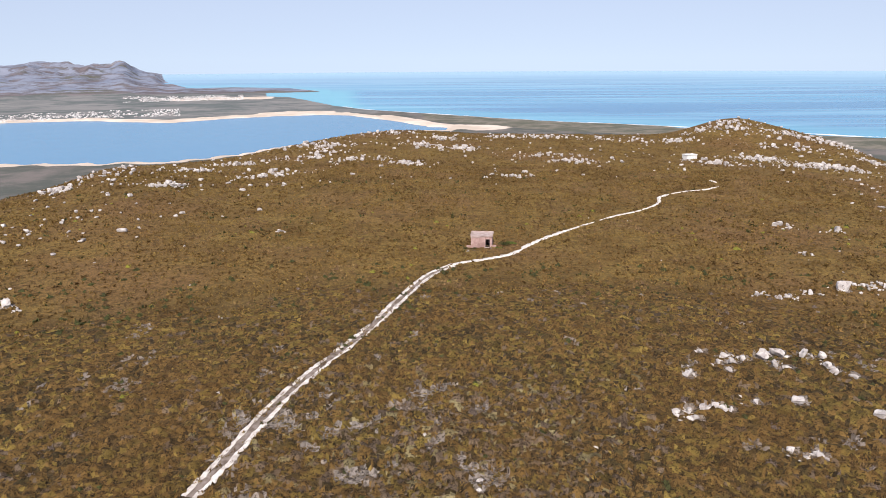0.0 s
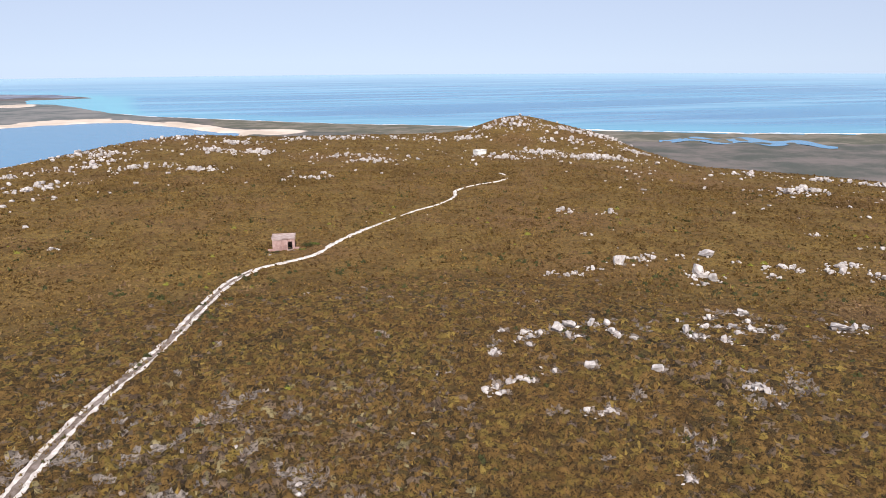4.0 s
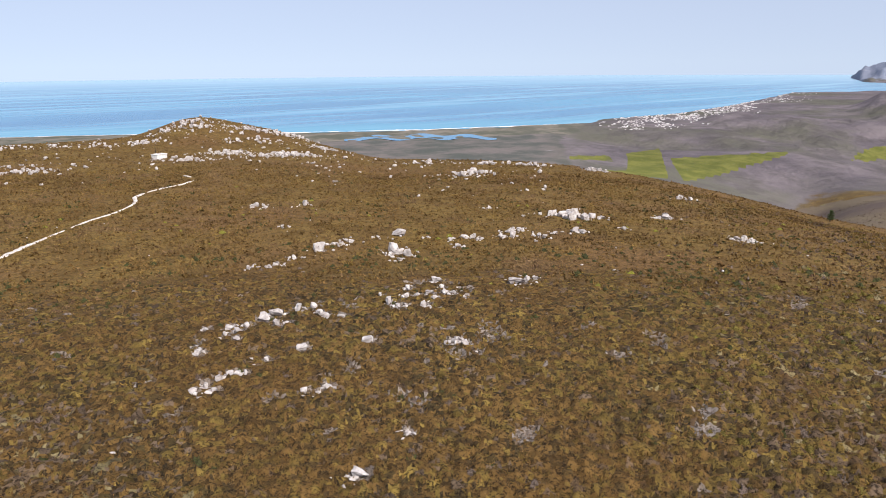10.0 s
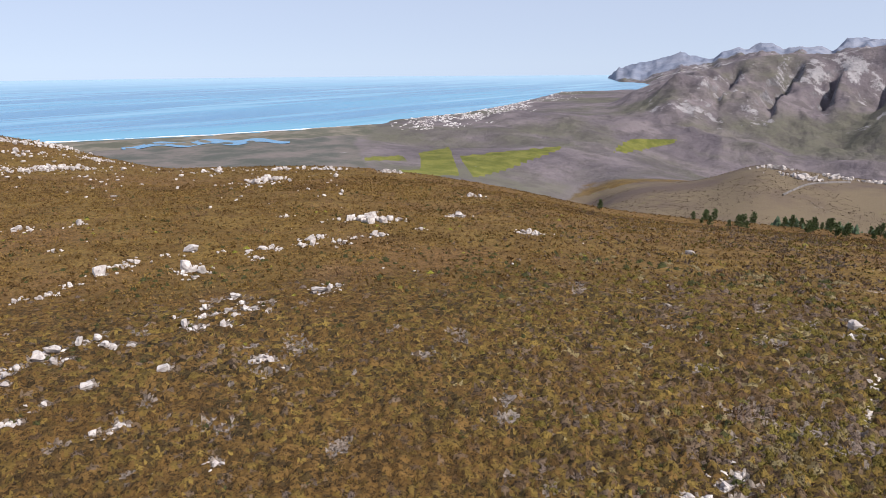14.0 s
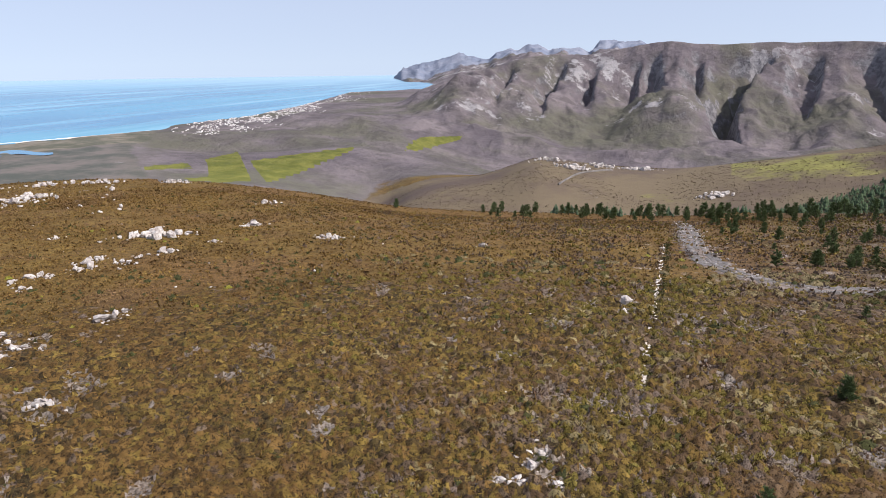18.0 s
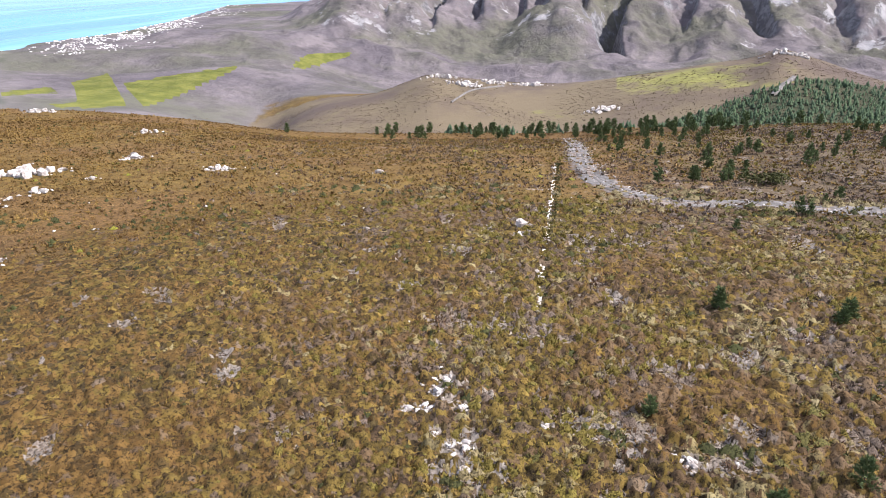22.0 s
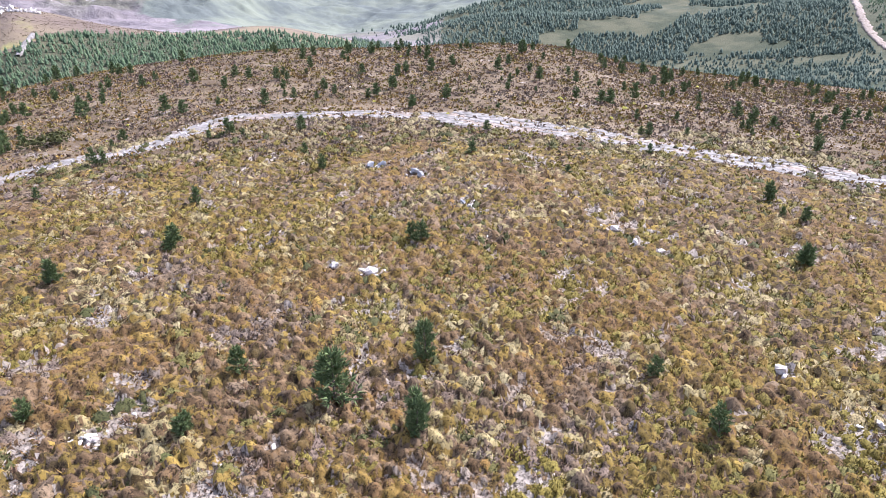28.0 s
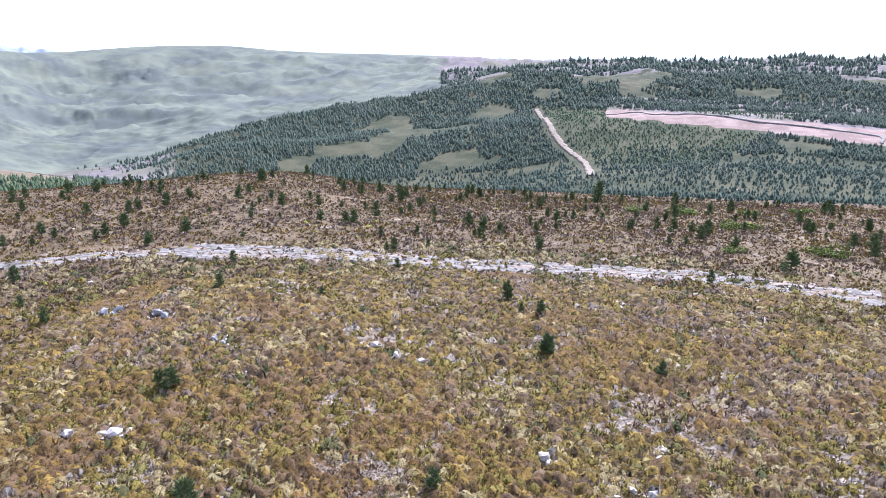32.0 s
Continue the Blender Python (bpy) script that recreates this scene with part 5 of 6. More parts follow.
# ---- rocks ----
def rock_shape(seed, long, squat):
    """Corners and triangles of one angular block about one metre across, sunk a little below z = 0."""
    r = random.Random(seed)
    bm = bmesh.new()
    for _ in range(15):
        d = Vector((r.gauss(0, 1), r.gauss(0, 1), r.gauss(0, 1))).normalized()
        k = 0.5 / max(abs(d.x), abs(d.y), abs(d.z)) * r.uniform(0.72, 1.0)
        bm.verts.new((d.x * k * long, d.y * k * 0.9, d.z * k * squat))
    hull = bmesh.ops.convex_hull(bm, input=bm.verts[:])
    bmesh.ops.delete(bm, geom=[g for g in hull["geom_interior"] if isinstance(g, bmesh.types.BMVert)], context="VERTS")
    bmesh.ops.triangulate(bm, faces=bm.faces[:])
    bmesh.ops.subdivide_edges(bm, edges=bm.edges[:], cuts=1, use_grid_fill=True)
    bmesh.ops.triangulate(bm, faces=bm.faces[:])
    for v in bm.verts:
        v.co += Vector((r.gauss(0, 1), r.gauss(0, 1), r.gauss(0, 1))) * 0.036
    low = min(v.co.z for v in bm.verts)
    bm.verts.index_update()
    vs = np.array([(v.co.x, v.co.y, v.co.z - low - 0.12) for v in bm.verts])
    fs = np.array([[v.index for v in f.verts] for f in bm.faces])
    bm.free()
    return vs, fs


SHAPES = [rock_shape(100 + k, 1.0 + 0.06 * k, 0.65 + 0.09 * (k % 5)) for k in range(9)]
ROCK_MESHES = {}


def rock_mesh(kind, material):
    key = (kind, material.name)
    if key not in ROCK_MESHES:
        vs, fs = SHAPES[kind]
        me = bpy.data.meshes.new("rock")
        me.from_pydata(vs.tolist(), [], fs.tolist())
        me.materials.append(material)
        ROCK_MESHES[key] = me
    return ROCK_MESHES[key]


def rocks(places, material, label, group):
    for k, (x, y, s) in enumerate(places):
        r = random.Random(int(x * 10) * 31 + int(y * 10))
        ob = new("boulder", rock_mesh(r.randrange(9), material))
        s *= r.uniform(0.72, 0.98)
        ob.matrix_basis = pose(x, y, ground_z(x, y) + (0.08 if math.hypot(x, y) < 110 else 0), r.uniform(-9, 9), r.uniform(-9, 9), r.uniform(0, 360)) @ Matrix.Diagonal((s, s * r.uniform(0.75, 1.05), s * r.uniform(0.8, 1.3), 1))
        tagged(ob, label, "rock", group)
        for _ in range(r.choice((0, 1, 2, 2, 3)) if s > 0.8 else 0):
            far, ang, k2 = s * r.uniform(0.6, 1.5), r.uniform(0, 6.283), s * r.uniform(0.28, 0.62)
            mx, my = x + far * math.cos(ang), y + 0.7 * far * math.sin(ang)
            mate = new("boulder", rock_mesh(r.randrange(9), material))
            mate.matrix_basis = pose(mx, my, ground_z(mx, my), r.uniform(-12, 12), r.uniform(-12, 12), r.uniform(0, 360)) @ Matrix.Diagonal((k2, k2 * r.uniform(0.75, 1.05), k2 * r.uniform(0.8, 1.3), 1))
            tagged(mate, label, "rock", group)
        for _ in range(r.choice((4, 6, 9, 12))):
            FRAGMENTS.append((x + r.gauss(0, 1.1) * s, y + r.gauss(0, 0.9) * s))


FRAGMENTS = []
rocks(ROW_A, QUARTZ, "pale angular quartzite boulder in brown heath", "near boulder row")
rocks(ROW_B, QUARTZ, "whitish weathered boulder in a line of outcrops", "middle boulder row")
rocks(ROW_C, QUARTZ, "small pale boulder half sunk in heath", "scattered boulders")
rocks([(x, y, s * 0.72) for x, y, s in ROW_D[:15]], QUARTZ, "pale flat stone in a bare patch", "bare patch stones")
rocks([(x, y, s * 0.62) for x, y, s in ROW_D[15:21]], GREYROCK, "jagged blue-grey rock standing in the heath", "grey rocks")
rocks(ROW_D[21:], QUARTZ, "pale stone among flowering shrubs", "slope stones")
rocks(ROW_E, QUARTZ, "low pale stone on the heath slope", "slope stones")


def outcrop(x, y, width, count, size, seed, material=QUARTZ, name="rock_outcrop", label="cluster of white quartzite blocks on the brow", deep=0.55):
    """A heap of blocks strewn across the line of sight from the middle of the hilltop."""
    r = np.random.default_rng(seed)
    a = math.atan2(-x, y)
    tang, rad = np.array([math.cos(a), math.sin(a)]), np.array([-math.sin(a), math.cos(a)])
    top = thing(name, x, y, ground_z(x, y), 0, label, "rocks", "rock outcrops")
    gz0 = ground_z(x, y)
    for k in range(count):
        u = r.normal() * 0.40 * width
        w = r.normal() * deep * 0.3 * width
        px, py = np.array([x, y]) + tang * u + rad * w
        s = size * (0.35 + 1.1 * r.random() ** 1.8) * (1.25 - min(abs(u) / width, 0.8))
        ob = new("block", rock_mesh(int(r.integers(9)), material))
        ob.parent = top
        ob.matrix_basis = pose(px - x, py - y, ground_z(px, py) - gz0, r.uniform(-15, 15), r.uniform(-15, 15), r.uniform(0, 360)) @ Matrix.Diagonal((s, s * r.uniform(0.7, 1.1), s * r.uniform(0.7, 1.4), 1))
    return top


for k, (x, y, w) in enumerate(CLUST_NEAR):
    outcrop(x, y, w, 40 if k < 3 else 24, 1.7 if k < 2 else 1.3, 300 + k, label="long pale boulder heap in the heath")
for k, (x, y, w) in enumerate(CLUST_BROW):
    outcrop(x, y, w * 1.25, 58, 1.05, 400 + k)
for k, (x, y, w) in enumerate(CLUST_BROW2):
    outcrop(x, y, w * 1.2, 62, 1.05, 500 + k)
for k, (x, y, w) in enumerate(FOOTROCK):
    outcrop(x, y, w, 40, 2.4, 600 + k, label="pale rock outcrop on the far hillside")
outcrop_rng = np.random.default_rng(55)


def rubble(name, pts, size, material, label):
    vs, fs, base = [], [], 0
    for px, py in pts:
        s = size * (0.5 + outcrop_rng.random() ** 2)
        v, f = SHAPES[outcrop_rng.integers(9)]
        ang = outcrop_rng.random() * 6.283
        c, sn = math.cos(ang), math.sin(ang)
        t = v * np.array([s, s * 0.8, s * 0.8])
        vs.append(np.stack([t[:, 0] * c - t[:, 1] * sn + px, t[:, 0] * sn + t[:, 1] * c + py, t[:, 2] + ground_z(px, py)], 1))
        fs.append(f + base)
        base += len(v)
    return tagged(grid_mesh(name, np.vstack(vs), np.vstack(fs), material), label, "stones", kind="stuff")


pick = outcrop_rng.integers(0, len(wall_line), 64)
pts = wall_line[(pick * pick / len(wall_line)).astype(int)] + outcrop_rng.normal(size=(64, 2)) * np.array([0.9, 0.4])
rubble("rock_fragments", FRAGMENTS, 0.48, QUARTZ, "broken pale rock fragments beside the boulders")
rubble("stone_line", pts, 0.42, QUARTZ, "line of small white stones along an old trench")
n = 420
a = np.radians(34 - 84 * outcrop_rng.random(n))
r = curve(BROW_R, np.degrees(a)) * (0.62 + 0.4 * outcrop_rng.random(n) ** 0.7)
rubble("strewn_stones", np.stack([-r * np.sin(a), r * np.cos(a)], 1), 1.1, QUARTZ, "small white stones strewn over the brow")
n = 260
a = np.radians(34 - 236 * outcrop_rng.random(n))
r = 45 + 130 * outcrop_rng.random(n)
rubble("loose_stones", np.stack([-r * np.sin(a), r * np.cos(a)], 1), 0.4, QUARTZ, "loose pale stones lying in the heath")
pick = outcrop_rng.integers(0, len(road_line), 500)
rubble("road_stones", road_line[pick] + outcrop_rng.normal(size=(500, 2)) * 2.0, 0.35, QUARTZ, "loose stones along the gravel road")


# ---- pines ----
def pine(name, height, seed, material=PINE):
    """A young pine: tapered trunk with whorls of limbs, and a ragged crown of needle tufts."""
    r = random.Random(seed)
    top = new(name)
    bm = bmesh.new()

    def limb(p, q, a, b, n=6):
        d = (q - p).normalized()
        s = d.orthogonal().normalized()
        t = d.cross(s)
        ring = [[bm.verts.new(c + (s * math.cos(6.283 * k / n) + t * math.sin(6.283 * k / n)) * w) for k in range(n)] for c, w in ((p, a), (q, b))]
        for k in range(n):
            bm.faces.new((ring[0][k], ring[0][(k + 1) % n], ring[1][(k + 1) % n], ring[1][k]))
    tips = []
    bend = Vector((r.uniform(-0.06, 0.06), r.uniform(-0.06, 0.06), 0)) * height
    line = [Vector((0, 0, -0.1)), bend * 0.3 + Vector((0, 0, height * 0.4)), bend + Vector((0, 0, height * 0.95))]
    for k in range(2):
        limb(line[k], line[k + 1], height * (0.026 - 0.011 * k), height * (0.015 - 0.011 * k))
    levels = 9
    for lv in range(levels):
        f = 0.14 + 0.8 * lv / (levels - 1)
        c = bend * f + Vector((0, 0, height * f))
        reach = height * (0.34 * (1 - f) ** 0.75 + 0.07) * r.uniform(0.65, 1.2)
        for k in range(6 if lv < 7 else 4):
            if r.random() < 0.12:
                continue
            ang = r.uniform(0, 6.283)
            end = c + Vector((math.cos(ang) * reach, math.sin(ang) * reach, height * r.uniform(0.05, 0.17)))
            limb(c, end, height * 0.006, height * 0.002, 3)
            tips.append((c, end))
    part("trunk", bm, BARK, top)
    g = np.random.default_rng(seed)
    vs = []
    for c, end in tips:
        for k in range(27):
            f = 0.15 + 0.8 * g.random()
            p = np.array(c) * (1 - f) + np.array(end) * f + g.normal(size=3) * height * 0.022
            up = np.array([0, 0, 0.6]) + np.array((end - c).normalized()) * 0.8 + g.normal(size=3) * 0.5
            up /= np.linalg.norm(up)
            sd = np.cross(up, g.normal(size=3))
            sd /= np.linalg.norm(sd)
            ln, wd = height * (0.08 + 0.08 * g.random()), height * 0.019
            vs += [p - sd * wd, p + sd * wd, p + up * ln]
    crown = grid_mesh("crown", np.array(vs), np.arange(len(vs)).reshape(-1, 3), material)
    add_attr(crown, "tone", np.repeat(g.random(len(vs) // 3), 3))
    crown.parent = top
    return tagged(top, "young green pine growing in the heath", "tree", "young pines")


def bush(name, width, seed, material, label):
    top = new(name)
    g = np.random.default_rng(seed)
    bm = bmesh.new()
    for k in range(9):
        ang = k * 0.7
        e = Vector((math.cos(ang) * width * 0.3, math.sin(ang) * width * 0.3, width * 0.25))
        v = [bm.verts.new(p) for p in (Vector((0.05, 0, -0.1)), Vector((-0.05, 0.04, -0.1)), Vector((0, -0.05, -0.1)), e)]
        for t in ((0, 1, 3), (1, 2, 3), (2, 0, 3)):
            bm.faces.new([v[q] for q in t])
    part("stems", bm, BARK, top)
    lob = [(g.normal(size=3) * np.array([0.26, 0.26, 0.05]) * width + [0, 0, width * 0.16], width * g.uniform(0.14, 0.26)) for _ in range(12)]
    vs = []
    for c, rad in lob:
        for _ in range(70):
            d = g.normal(size=3)
            d[2] = abs(d[2]) - 0.2
            d /= np.linalg.norm(d)
            p = c + d * rad * np.array([1, 1, 0.8]) * g.uniform(0.75, 1.05)
            nn = d + 0.6 * g.normal(size=3)
            t1 = np.cross(nn, g.normal(size=3))
            t1 /= np.linalg.norm(t1)
            t2 = np.cross(nn / np.linalg.norm(nn), t1)
            ls = width * 0.035
            vs += [p - t1 * ls, p + t1 * ls, p + t2 * ls * 1.3]
    crown = grid_mesh("crown", np.array(vs), np.arange(len(vs)).reshape(-1, 3), material)
    add_attr(crown, "tone", np.repeat(g.random(len(vs) // 3), 3))
    crown.parent = top
    return tagged(top, label, "bush", "bushes")


PINE_KINDS = [pine("pine_tree", 1.0, 40 + k) for k in range(5)]
used = set()


def plant(kinds, x, y, h, key, squash=1.0):
    r = random.Random(key)
    k = r.randrange(len(kinds))
    m = pose(x, y, ground_z(x, y), 0, 0, r.uniform(0, 360))
    src = kinds[k]
    if k in used or len(kinds) == 1:
        ob = copy_thing(src, m)
    else:
        used.add(k)
        ob = src
    ob.matrix_basis = m @ Matrix.Diagonal((h * r.uniform(0.95, 1.25), h * r.uniform(0.95, 1.25), h * squash * r.uniform(0.85, 1.1), 1))
    return ob


for k, (x, y, h) in enumerate(PINES + PINES2):
    plant(PINE_KINDS, x, y, h * 1.1, 900 + k)
prng = random.Random(77)
count, STAND = 0, []
while count < 320:
    a, r = prng.uniform(-94, -203), prng.uniform(118, 232) ** 1.0
    x, y = -r * math.sin(radians(a)), r * math.cos(radians(a))
    d = float(near_line(np.array([x]), np.array([y]), road_line)[0])
    if r > float(curve(BROW_R, np.array([a]))[0]) * 1.04 or d < 5 or math.hypot(x, y) < 122 or prng.random() > (0.25 + 0.75 * (r - 118) / 110):
        continue
    if y > -120 and x < 60 and r < 116:
        continue
    if r < 162:
        plant(PINE_KINDS, x, y, prng.uniform(1.1, 3.4), 2000 + count)
    else:
        STAND.append((x, y, prng.uniform(1.1, 3.4)))
    count += 1

count = 0
while count < 90:
    a = prng.uniform(-70, -112)
    r = float(curve(BROW_R, np.array([a]))[0]) * prng.uniform(0.97, 1.1)
    if fbm(np.array([a / 1.6]), np.array([0.5]), 3, 17)[0] < 0.42 or prng.random() > 0.25 + 0.75 * (-70 - a) / 14:
        continue
    STAND.append((-r * math.sin(radians(a)), r * math.cos(radians(a)), prng.uniform(1.8, 4.6)))
    count += 1


def pine_stand(name, places, label):
    """The farther pines in one mesh, each with its trunk and crown of tufts."""
    g = np.random.default_rng(31)
    vs, fs, slots, tones, base = [], [], [], [], 0
    for x, y, h in places:
        turn, z = g.random() * 6.283, ground_z(x, y)
        c, sn = math.cos(turn), math.sin(turn)
        for ob in PINE_KINDS[int(g.integers(5))].children:
            me = ob.data
            me.calc_loop_triangles()
            v, f = np.zeros(len(me.vertices) * 3, np.float32), np.zeros(len(me.loop_triangles) * 3, np.int32)
            me.vertices.foreach_get("co", v)
            me.loop_triangles.foreach_get("vertices", f)
            v = v.reshape(-1, 3) * h
            wide = 1.05
            vs.append(np.stack([(v[:, 0] * c - v[:, 1] * sn) * wide + x, (v[:, 0] * sn + v[:, 1] * c) * wide + y, v[:, 2] + z], 1))
            fs.append(f.reshape(-1, 3) + base)
            crown = me.materials[0] == PINE
            slots.append(np.full(len(f) // 3, 0 if crown else 1, np.int32))
            tones.append(np.repeat(g.random(len(v) // 3 + 1), 3)[:len(v)])
            base += len(v)
    ob = grid_mesh(name, np.vstack(vs), np.vstack(fs), PINE)
    ob.data.materials.append(BARK)
    ob.data.polygons.foreach_set("material_index", np.concatenate(slots))
    add_attr(ob, "tone", np.concatenate(tones))
    return tagged(ob, label, "trees", kind="stuff")


pine_stand("pine_stand", STAND, "scattered young pines on the slope beyond the road")

BUSH_A = bush("bush", 1.0, 5, GREENBUSH, "rounded green bush beyond the road")
BUSH_B = bush("bush", 1.0, 6, DARKBUSH, "dark rounded bush beside the gravel road")
for k, (x, y, w) in enumerate(BUSHES):
    src = BUSH_B if k == 0 else BUSH_A
    m = pose(x, y, ground_z(x, y), 0, 0, 40 * k)
    ob = src if k < 2 else copy_thing(src, m)
    ob.matrix_basis = m @ Matrix.Diagonal((w * 0.75, w * 0.75, w * 0.55, 1))
for k, (x, y, w) in enumerate(((12.2, 134.6, 2.6), (13.8, 135.6, 2.0), (6.2, 132.3, 1.3), (4.4, 133.0, 1.1), (10.9, 132.4, 1.2))):
    ob = copy_thing(BUSH_A if k in (1, 4) else BUSH_B, pose(x, y, ground_z(x, y), 0, 0, 70 * k))
    ob.matrix_basis = pose(x, y, ground_z(x, y), 0, 0, 70 * k) @ Matrix.Diagonal((w, w, w * 0.6, 1))
    tagged(ob, "scrubby bush beside the derelict hut")


def far_trees(name, n, pick, label, tall=0.0085, material=FOREST):
    """A wood of small uneven conifers, each a ragged spire of two tiers."""
    g = np.random.default_rng(n)
    a, r = pick(g, n)
    x, y = -r * np.sin(np.radians(a)), r * np.cos(np.radians(a))
    z = land_height(x, y)
    h = (1.0 + tall * r) * (0.4 + 0.95 * g.random(n) ** 1.6)
    m, sides = len(x), 5
    vs, fs = [], []
    base = 0
    for lo, hi, wid in ((0.05, 0.72, 0.33), (0.36, 1.0, 0.24)):
        tip = np.stack([x + g.normal(size=m) * 0.03 * h, y + g.normal(size=m) * 0.03 * h, z + hi * h], 1)
        ring = []
        for k in range(sides):
            ang = 6.283 * k / sides + g.random(m) * 0.9
            w = wid * h * (0.6 + 0.8 * g.random(m))
            ring.append(np.stack([x + np.cos(ang) * w, y + np.sin(ang) * w, z + (lo + 0.12 * g.random(m)) * h], 1))
        block = np.stack([tip] + ring, 1).reshape(-1, 3)
        idx = base + np.arange(m)[:, None] * (sides + 1)
        for k in range(sides):
            fs.append(np.concatenate([idx, idx + 1 + k, idx + 1 + (k + 1) % sides], 1))
        vs.append(block)
        base += len(block)
    ob = grid_mesh(name, np.vstack(vs), np.vstack(fs), material)
    tone = np.repeat(g.random(m), sides + 1)
    add_attr(ob, "tone", np.concatenate([tone, tone]))
    return tagged(ob, label, "trees", kind="stuff")


def in_region(az0, az1, r0, r1, test):
    def pick(g, n):
        a = az0 + (az1 - az0) * g.random(n * 3)
        r = np.exp(np.log(r0) + (np.log(r1) - np.log(r0)) * g.random(n * 3))
        x, y = -r * np.sin(np.radians(a)), r * np.cos(np.radians(a))
        e = np.degrees(np.arctan2(land_height(x, y) - EYE_Z, r))
        ok = test(a, r, e)
        return a[ok][:n], r[ok][:n]
    return lambda g, n: (lambda t: t)(pick(g, n))


def far_wood(name, n, az0, az1, r0, r1, test, label, tall, material=FOREST):
    g = np.random.default_rng(n)
    pick = in_region(az0, az1, r0, r1, test)
    a, r = pick(g, n)
    far_trees(name, len(a), lambda gg, k: (a, r), label, tall, material)


far_wood("pine_plantation", 11000, -100, -134, 262, 640, lambda a, r, e: e < np.interp(-a, [100.5, 110, 119, 126, 134], [-11.6, -7.4, -8.1, -8.3, -9.6]), "dense dark young pine plantation on the hillside", 0.004, PLANTATION)
far_wood("brow_pines", 200, -78, -110, 262, 330, lambda a, r, e: (fbm(a / 2.5, r / 40, 3, 7) > 0.5), "row of pines just behind the brow", 0.008, PLANTATION)
break_line = spline(FIREBREAK, 3.0)


def clear_of_break(a, r, gap=9.0):
    return near_line(-r * np.sin(np.radians(a)), r * np.cos(np.radians(a)), break_line) > gap


def felled(a, e):
    t = (-173 - a) / 19
    return (t > 0) & (e > -5.65 - 1.5 * t) & (e < -4.8 - 1.0 * t)


def young(a, e):
    """The stand of young pines between the firebreak and the felled strip."""
    return (a < -168.0 + 0.86 * (e + 4.9)) & (a > -181 - 1.5 * (e + 9)) & (e > -9.2) & (e < -5.0)


far_wood("valley_wood", 17000, -132, -206, 244, 620, lambda a, r, e: (fbm(a / 3, r / 60, 3, 4) > 0.30) & clear_of_break(a, r), "pine wood in the valley behind the brow", 0.0046)
far_wood("hillside_wood", 30000, -130, -206, 600, 1150, lambda a, r, e: (hash2(a * 977, r * 13, 5) < smooth(-132, -150, a)) & (fbm(a / 4, np.log(r) * 9, 3, 14) > 0.40) & ~felled(a, e) & ~young(a, e) & clear_of_break(a, r), "scattered pine wood on the opposite slope", 0.0046)
far_wood("young_plantation", 9000, -164, -200, 420, 1150, lambda a, r, e: young(a, e) & ~felled(a, e) & clear_of_break(a, r), "even stand of young green pines beside the firebreak", 0.0022, PLANTATION)
far_wood("ridge_wood", 5000, -160, -206, 1180, 1720, lambda a, r, e: fbm(a / 3, np.log(r) * 9, 3, 24) > 0.36, "pine wood along the far ridge", 0.006)


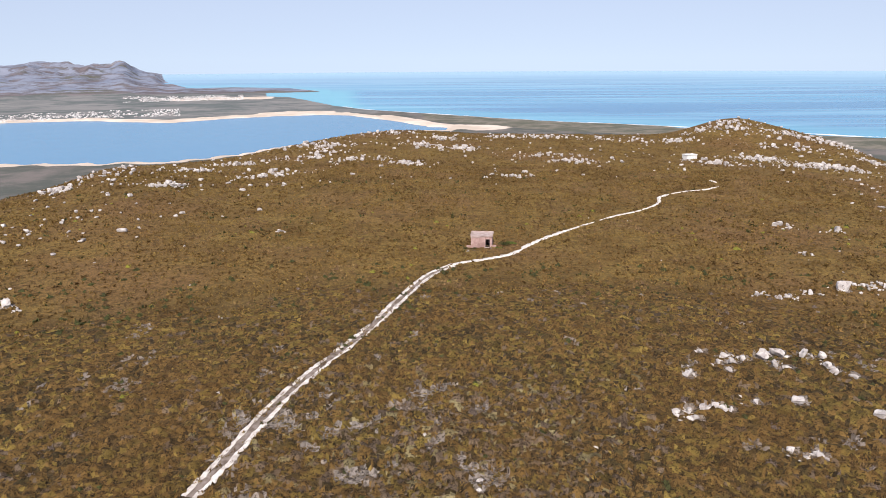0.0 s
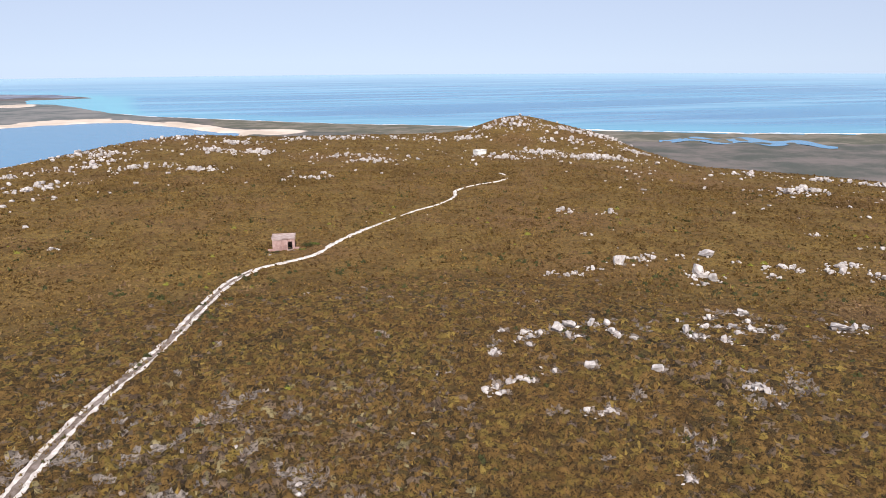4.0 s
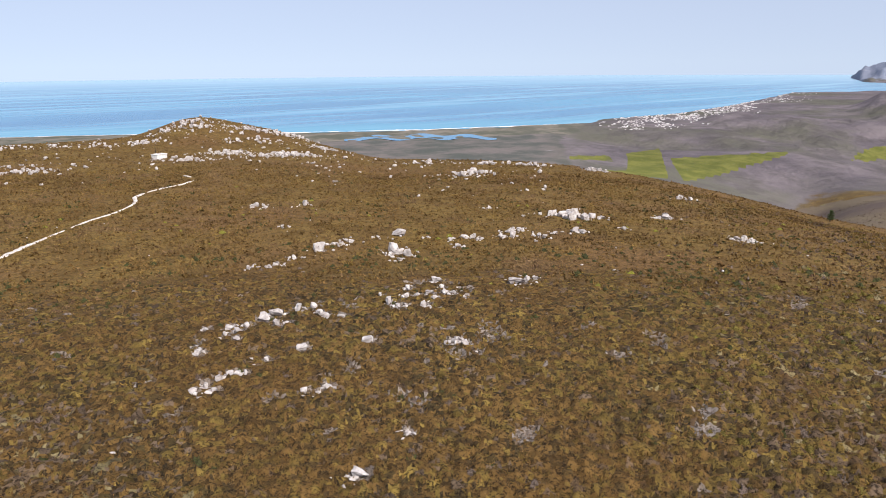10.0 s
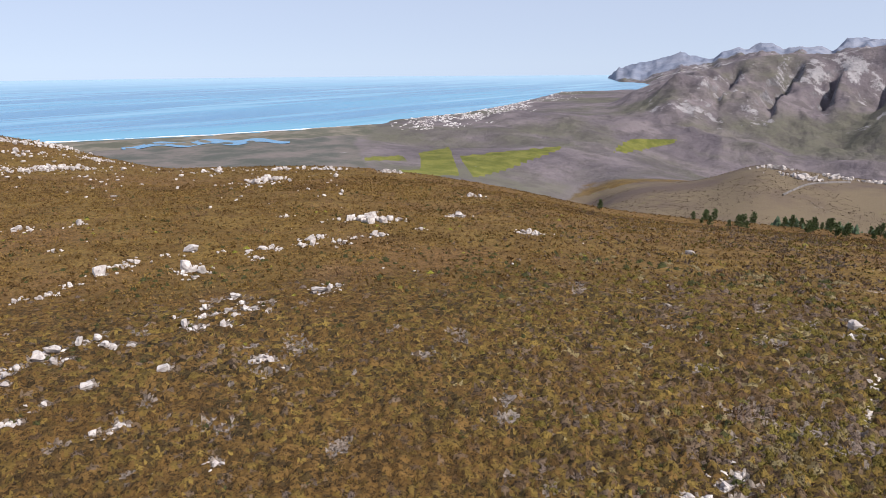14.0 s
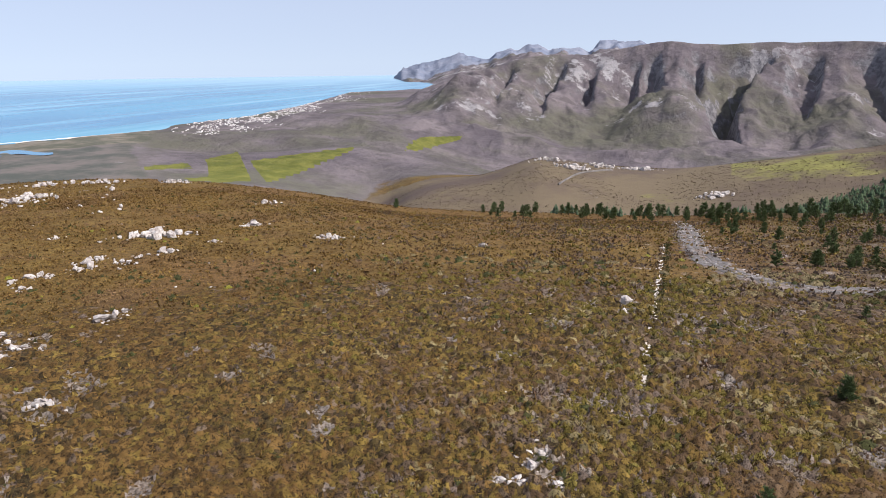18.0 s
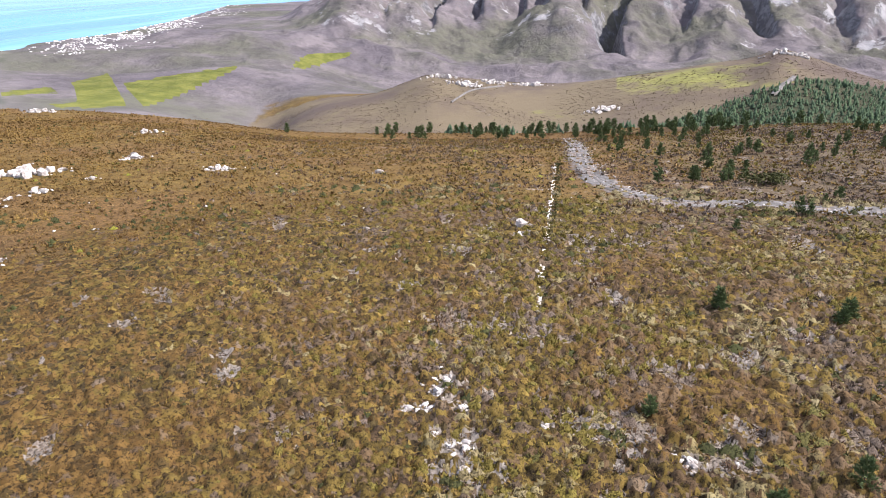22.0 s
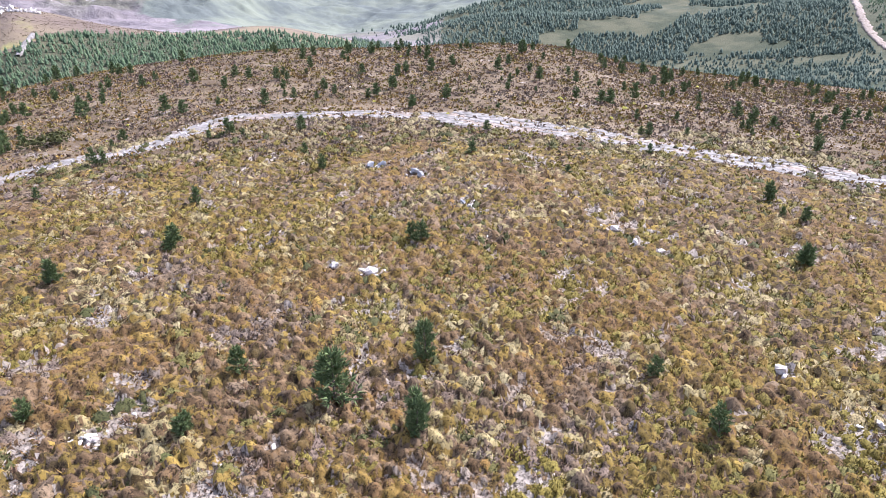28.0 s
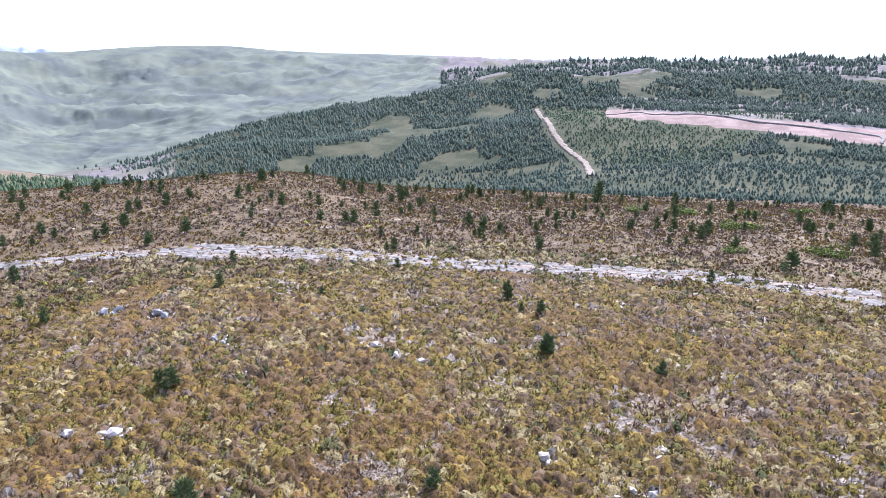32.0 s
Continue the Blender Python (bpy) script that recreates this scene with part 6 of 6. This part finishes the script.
# ---- the stone hut by the track ----
def hut(x, y, turn):
    h = thing("hut", x, y, ground_z(x, y) - 0.1, turn, "small derelict pink-plastered hut with a flat roof", "hut")
    w, d, t, hi = 4.15, 3.2, 0.24, 2.3

    def wall(name, *b, label=""):
        bm = bmesh.new()
        box(bm, *b, bevel=0.02)
        return part(name, bm, PINKPLASTER, h, label)
    wall("wall", -w / 2, d / 2 - t, 0, w / 2, d / 2, hi)
    wall("wall", -w / 2, -d / 2, 0, -w / 2 + t, d / 2 - t, hi)
    wall("wall", w / 2 - t, -d / 2, 0, w / 2, d / 2 - t, hi)
    wall("front_wall", -w / 2 + t, -d / 2, 0, 0.75, -d / 2 + t, hi)
    wall("front_wall", 1.6, -d / 2, 0, w / 2 - t, -d / 2 + t, hi)
    wall("lintel", 0.75, -d / 2, 1.75, 1.6, -d / 2 + t, hi)
    wall("porch_wall", -w / 2 - 0.02, -d / 2 - 0.45, 0, -0.35, -d / 2 - 0.002, hi - 0.1, label="projecting plastered front room")
    wall("garden_wall", -w / 2 - 0.9, -d / 2 - 0.2, 0, -w / 2 - 0.03, -d / 2 + 0.05, 0.5, label="low broken plinth wall")
    wall("garden_wall", w / 2 + 0.003, -d / 2 + 0.3, 0, w / 2 + 0.8, -d / 2 + 0.55, 0.55, label="low broken plinth wall")
    bm = bmesh.new()
    box(bm, -w / 2 - 0.15, -d / 2 - 0.15, hi, w / 2 + 0.15, d / 2 + 0.15, hi + 0.16, 0.02)
    roof = part("roof", bm, ROOFSLAB, h, "stained flat concrete roof")
    for b in ((-w / 2 - 0.15, d / 2 - 0.05, w / 2 + 0.15, d / 2 + 0.15), (-w / 2 - 0.15, -d / 2 - 0.15, -w / 2 + 0.05, d / 2 - 0.05), (w / 2 - 0.05, -d / 2 - 0.15, w / 2 + 0.15, d / 2 - 0.05)):
        bm = bmesh.new()
        box(bm, b[0], b[1], hi + 0.16, b[2], b[3], hi + 0.36, 0.015)
        part("parapet", bm, ROOFSLAB, roof)
    bm = bmesh.new()
    box(bm, -w / 2 - 0.06, -d / 2 - 0.5, hi - 0.1, -0.3, -d / 2 - 0.16, hi + 0.03, 0.015)
    part("porch_roof", bm, ROOFSLAB, h)
    bm = bmesh.new()
    box(bm, 0.6, -d / 2 - 0.7, 0, 1.8, -d / 2 - 0.002, 0.2, 0.02)
    part("door_step", bm, ROOFSLAB, h)
    for a, b in ((0.75, 0.82), (1.53, 1.6)):
        bm = bmesh.new()
        box(bm, a, -d / 2 + 0.05, 0, b, -d / 2 + 0.15, 1.75)
        part("door_frame", bm, DARKWOOD, h)
    bm = bmesh.new()
    box(bm, -w / 2 + t, -d / 2 + t, 0.12, w / 2 - t, d / 2 - t, 0.18)
    part("floor_slab", bm, DARKWOOD, h)
    return h


hut(7.8, 135.2, -6)


def tank(x, y):
    h = thing("water_tank", x, y, ground_z(x, y) - 0.2, 20, "white box-shaped concrete water tank on the hill", "tank")
    bm = bmesh.new()
    box(bm, -2.2, -1.5, 0, 2.2, 1.5, 1.7, 0.05)
    part("body", bm, WHITEWASH, h)
    bm = bmesh.new()
    box(bm, -2.35, -1.65, 1.7, 2.35, 1.65, 1.9, 0.03)
    part("lid", bm, WHITEWASH, h)
    bm = bmesh.new()
    box(bm, -0.45, -0.45, 1.9, 0.45, 0.45, 2.02, 0.02)
    part("hatch", bm, ROOFSLAB, h)
    bm = bmesh.new()
    box(bm, -0.05, 1.7, 0, 0.05, 1.8, 4.6)
    part("pole", bm, DARKWOOD, h, "thin dark pole behind the tank")


tank(*TANK[0])


# ---- towns ----
def town(name, n, pick, size, label):
    """Many small houses, each a box with a pitched roof."""
    g = np.random.default_rng(n + 5)
    a, r = pick(g, n)
    x, y = -r * np.sin(np.radians(a)), r * np.cos(np.radians(a))
    z = np.maximum(land_height(x, y), SEA + 0.8)
    ok = land_height(x, y) > SEA + 0.2
    x, y, z, r = x[ok], y[ok], z[ok], r[ok]
    n = len(x)
    t = g.random(n) * 3.14
    w, d, h = (size * (0.6 + 0.9 * g.random(n)) for _ in range(3))
    h = h * 0.42
    corners = [(-1, -1, 0), (1, -1, 0), (1, 1, 0), (-1, 1, 0), (-1, -1, 1), (1, -1, 1), (1, 1, 1), (-1, 1, 1), (0, -1, 1.5), (0, 1, 1.5)]
    v = np.stack([np.stack([x + (cx * w * np.cos(t) - cy * d * np.sin(t)) / 2, y + (cx * w * np.sin(t) + cy * d * np.cos(t)) / 2, z - 0.3 + cz * h], 1) for cx, cy, cz in corners], 1).reshape(-1, 3)
    tri = np.array([(0, 1, 5), (0, 5, 4), (1, 2, 6), (1, 6, 5), (2, 3, 7), (2, 7, 6), (3, 0, 4), (3, 4, 7), (4, 5, 8), (6, 7, 9), (5, 6, 9), (5, 9, 8), (7, 4, 8), (7, 8, 9)])
    f = (np.arange(n)[:, None, None] * 10 + tri[None]).reshape(-1, 3)
    return tagged(grid_mesh(name, v, f, HOUSEWHITE), label, "houses", kind="stuff")


def by_dip(a0, a1, e0, e1, clump=0.0, seed=3):
    def pick(g, n):
        a = a0 + (a1 - a0) * g.random(n * 2)
        e = e0 + (e1 - e0) * g.random(n * 2)
        keep = fbm(a * 1.6, e * 7, 2, seed) > clump
        return a[keep][:n], ((EYE_Z - SEA) / np.tan(np.radians(-e)))[keep][:n]
    return pick


town("lagoon_town", 1300, by_dip(40, 20.2, -4.1, -3.6, 0.36), 1.8, "white houses of a town along the lagoon")
town("dune_town", 900, by_dip(24.0, 15.5, -3.02, -2.66, 0.42, 8), 2.0, "pale houses of a town on the headland")


def shore_pick(g, n):
    """Houses along the point: dense by the shore, thinning inland and towards both ends."""
    a = -53.5 - 15.5 * g.random(n * 4)
    f = 0.72 + 0.27 * g.random(n * 4) ** 0.6
    keep = (fbm(a * 1.3, f * 22, 3, 6) > 0.43 + 0.5 * (0.93 - f)) & (g.random(n * 4) < smooth(-53.5, -58, a) * smooth(-69.2, -66, a))
    a, f = a[keep][:n], f[keep][:n]
    return a, sea_range(SURF_E, a) * f


town("coast_town", 1100, shore_pick, 1.8, "white houses of a seaside town on the point")
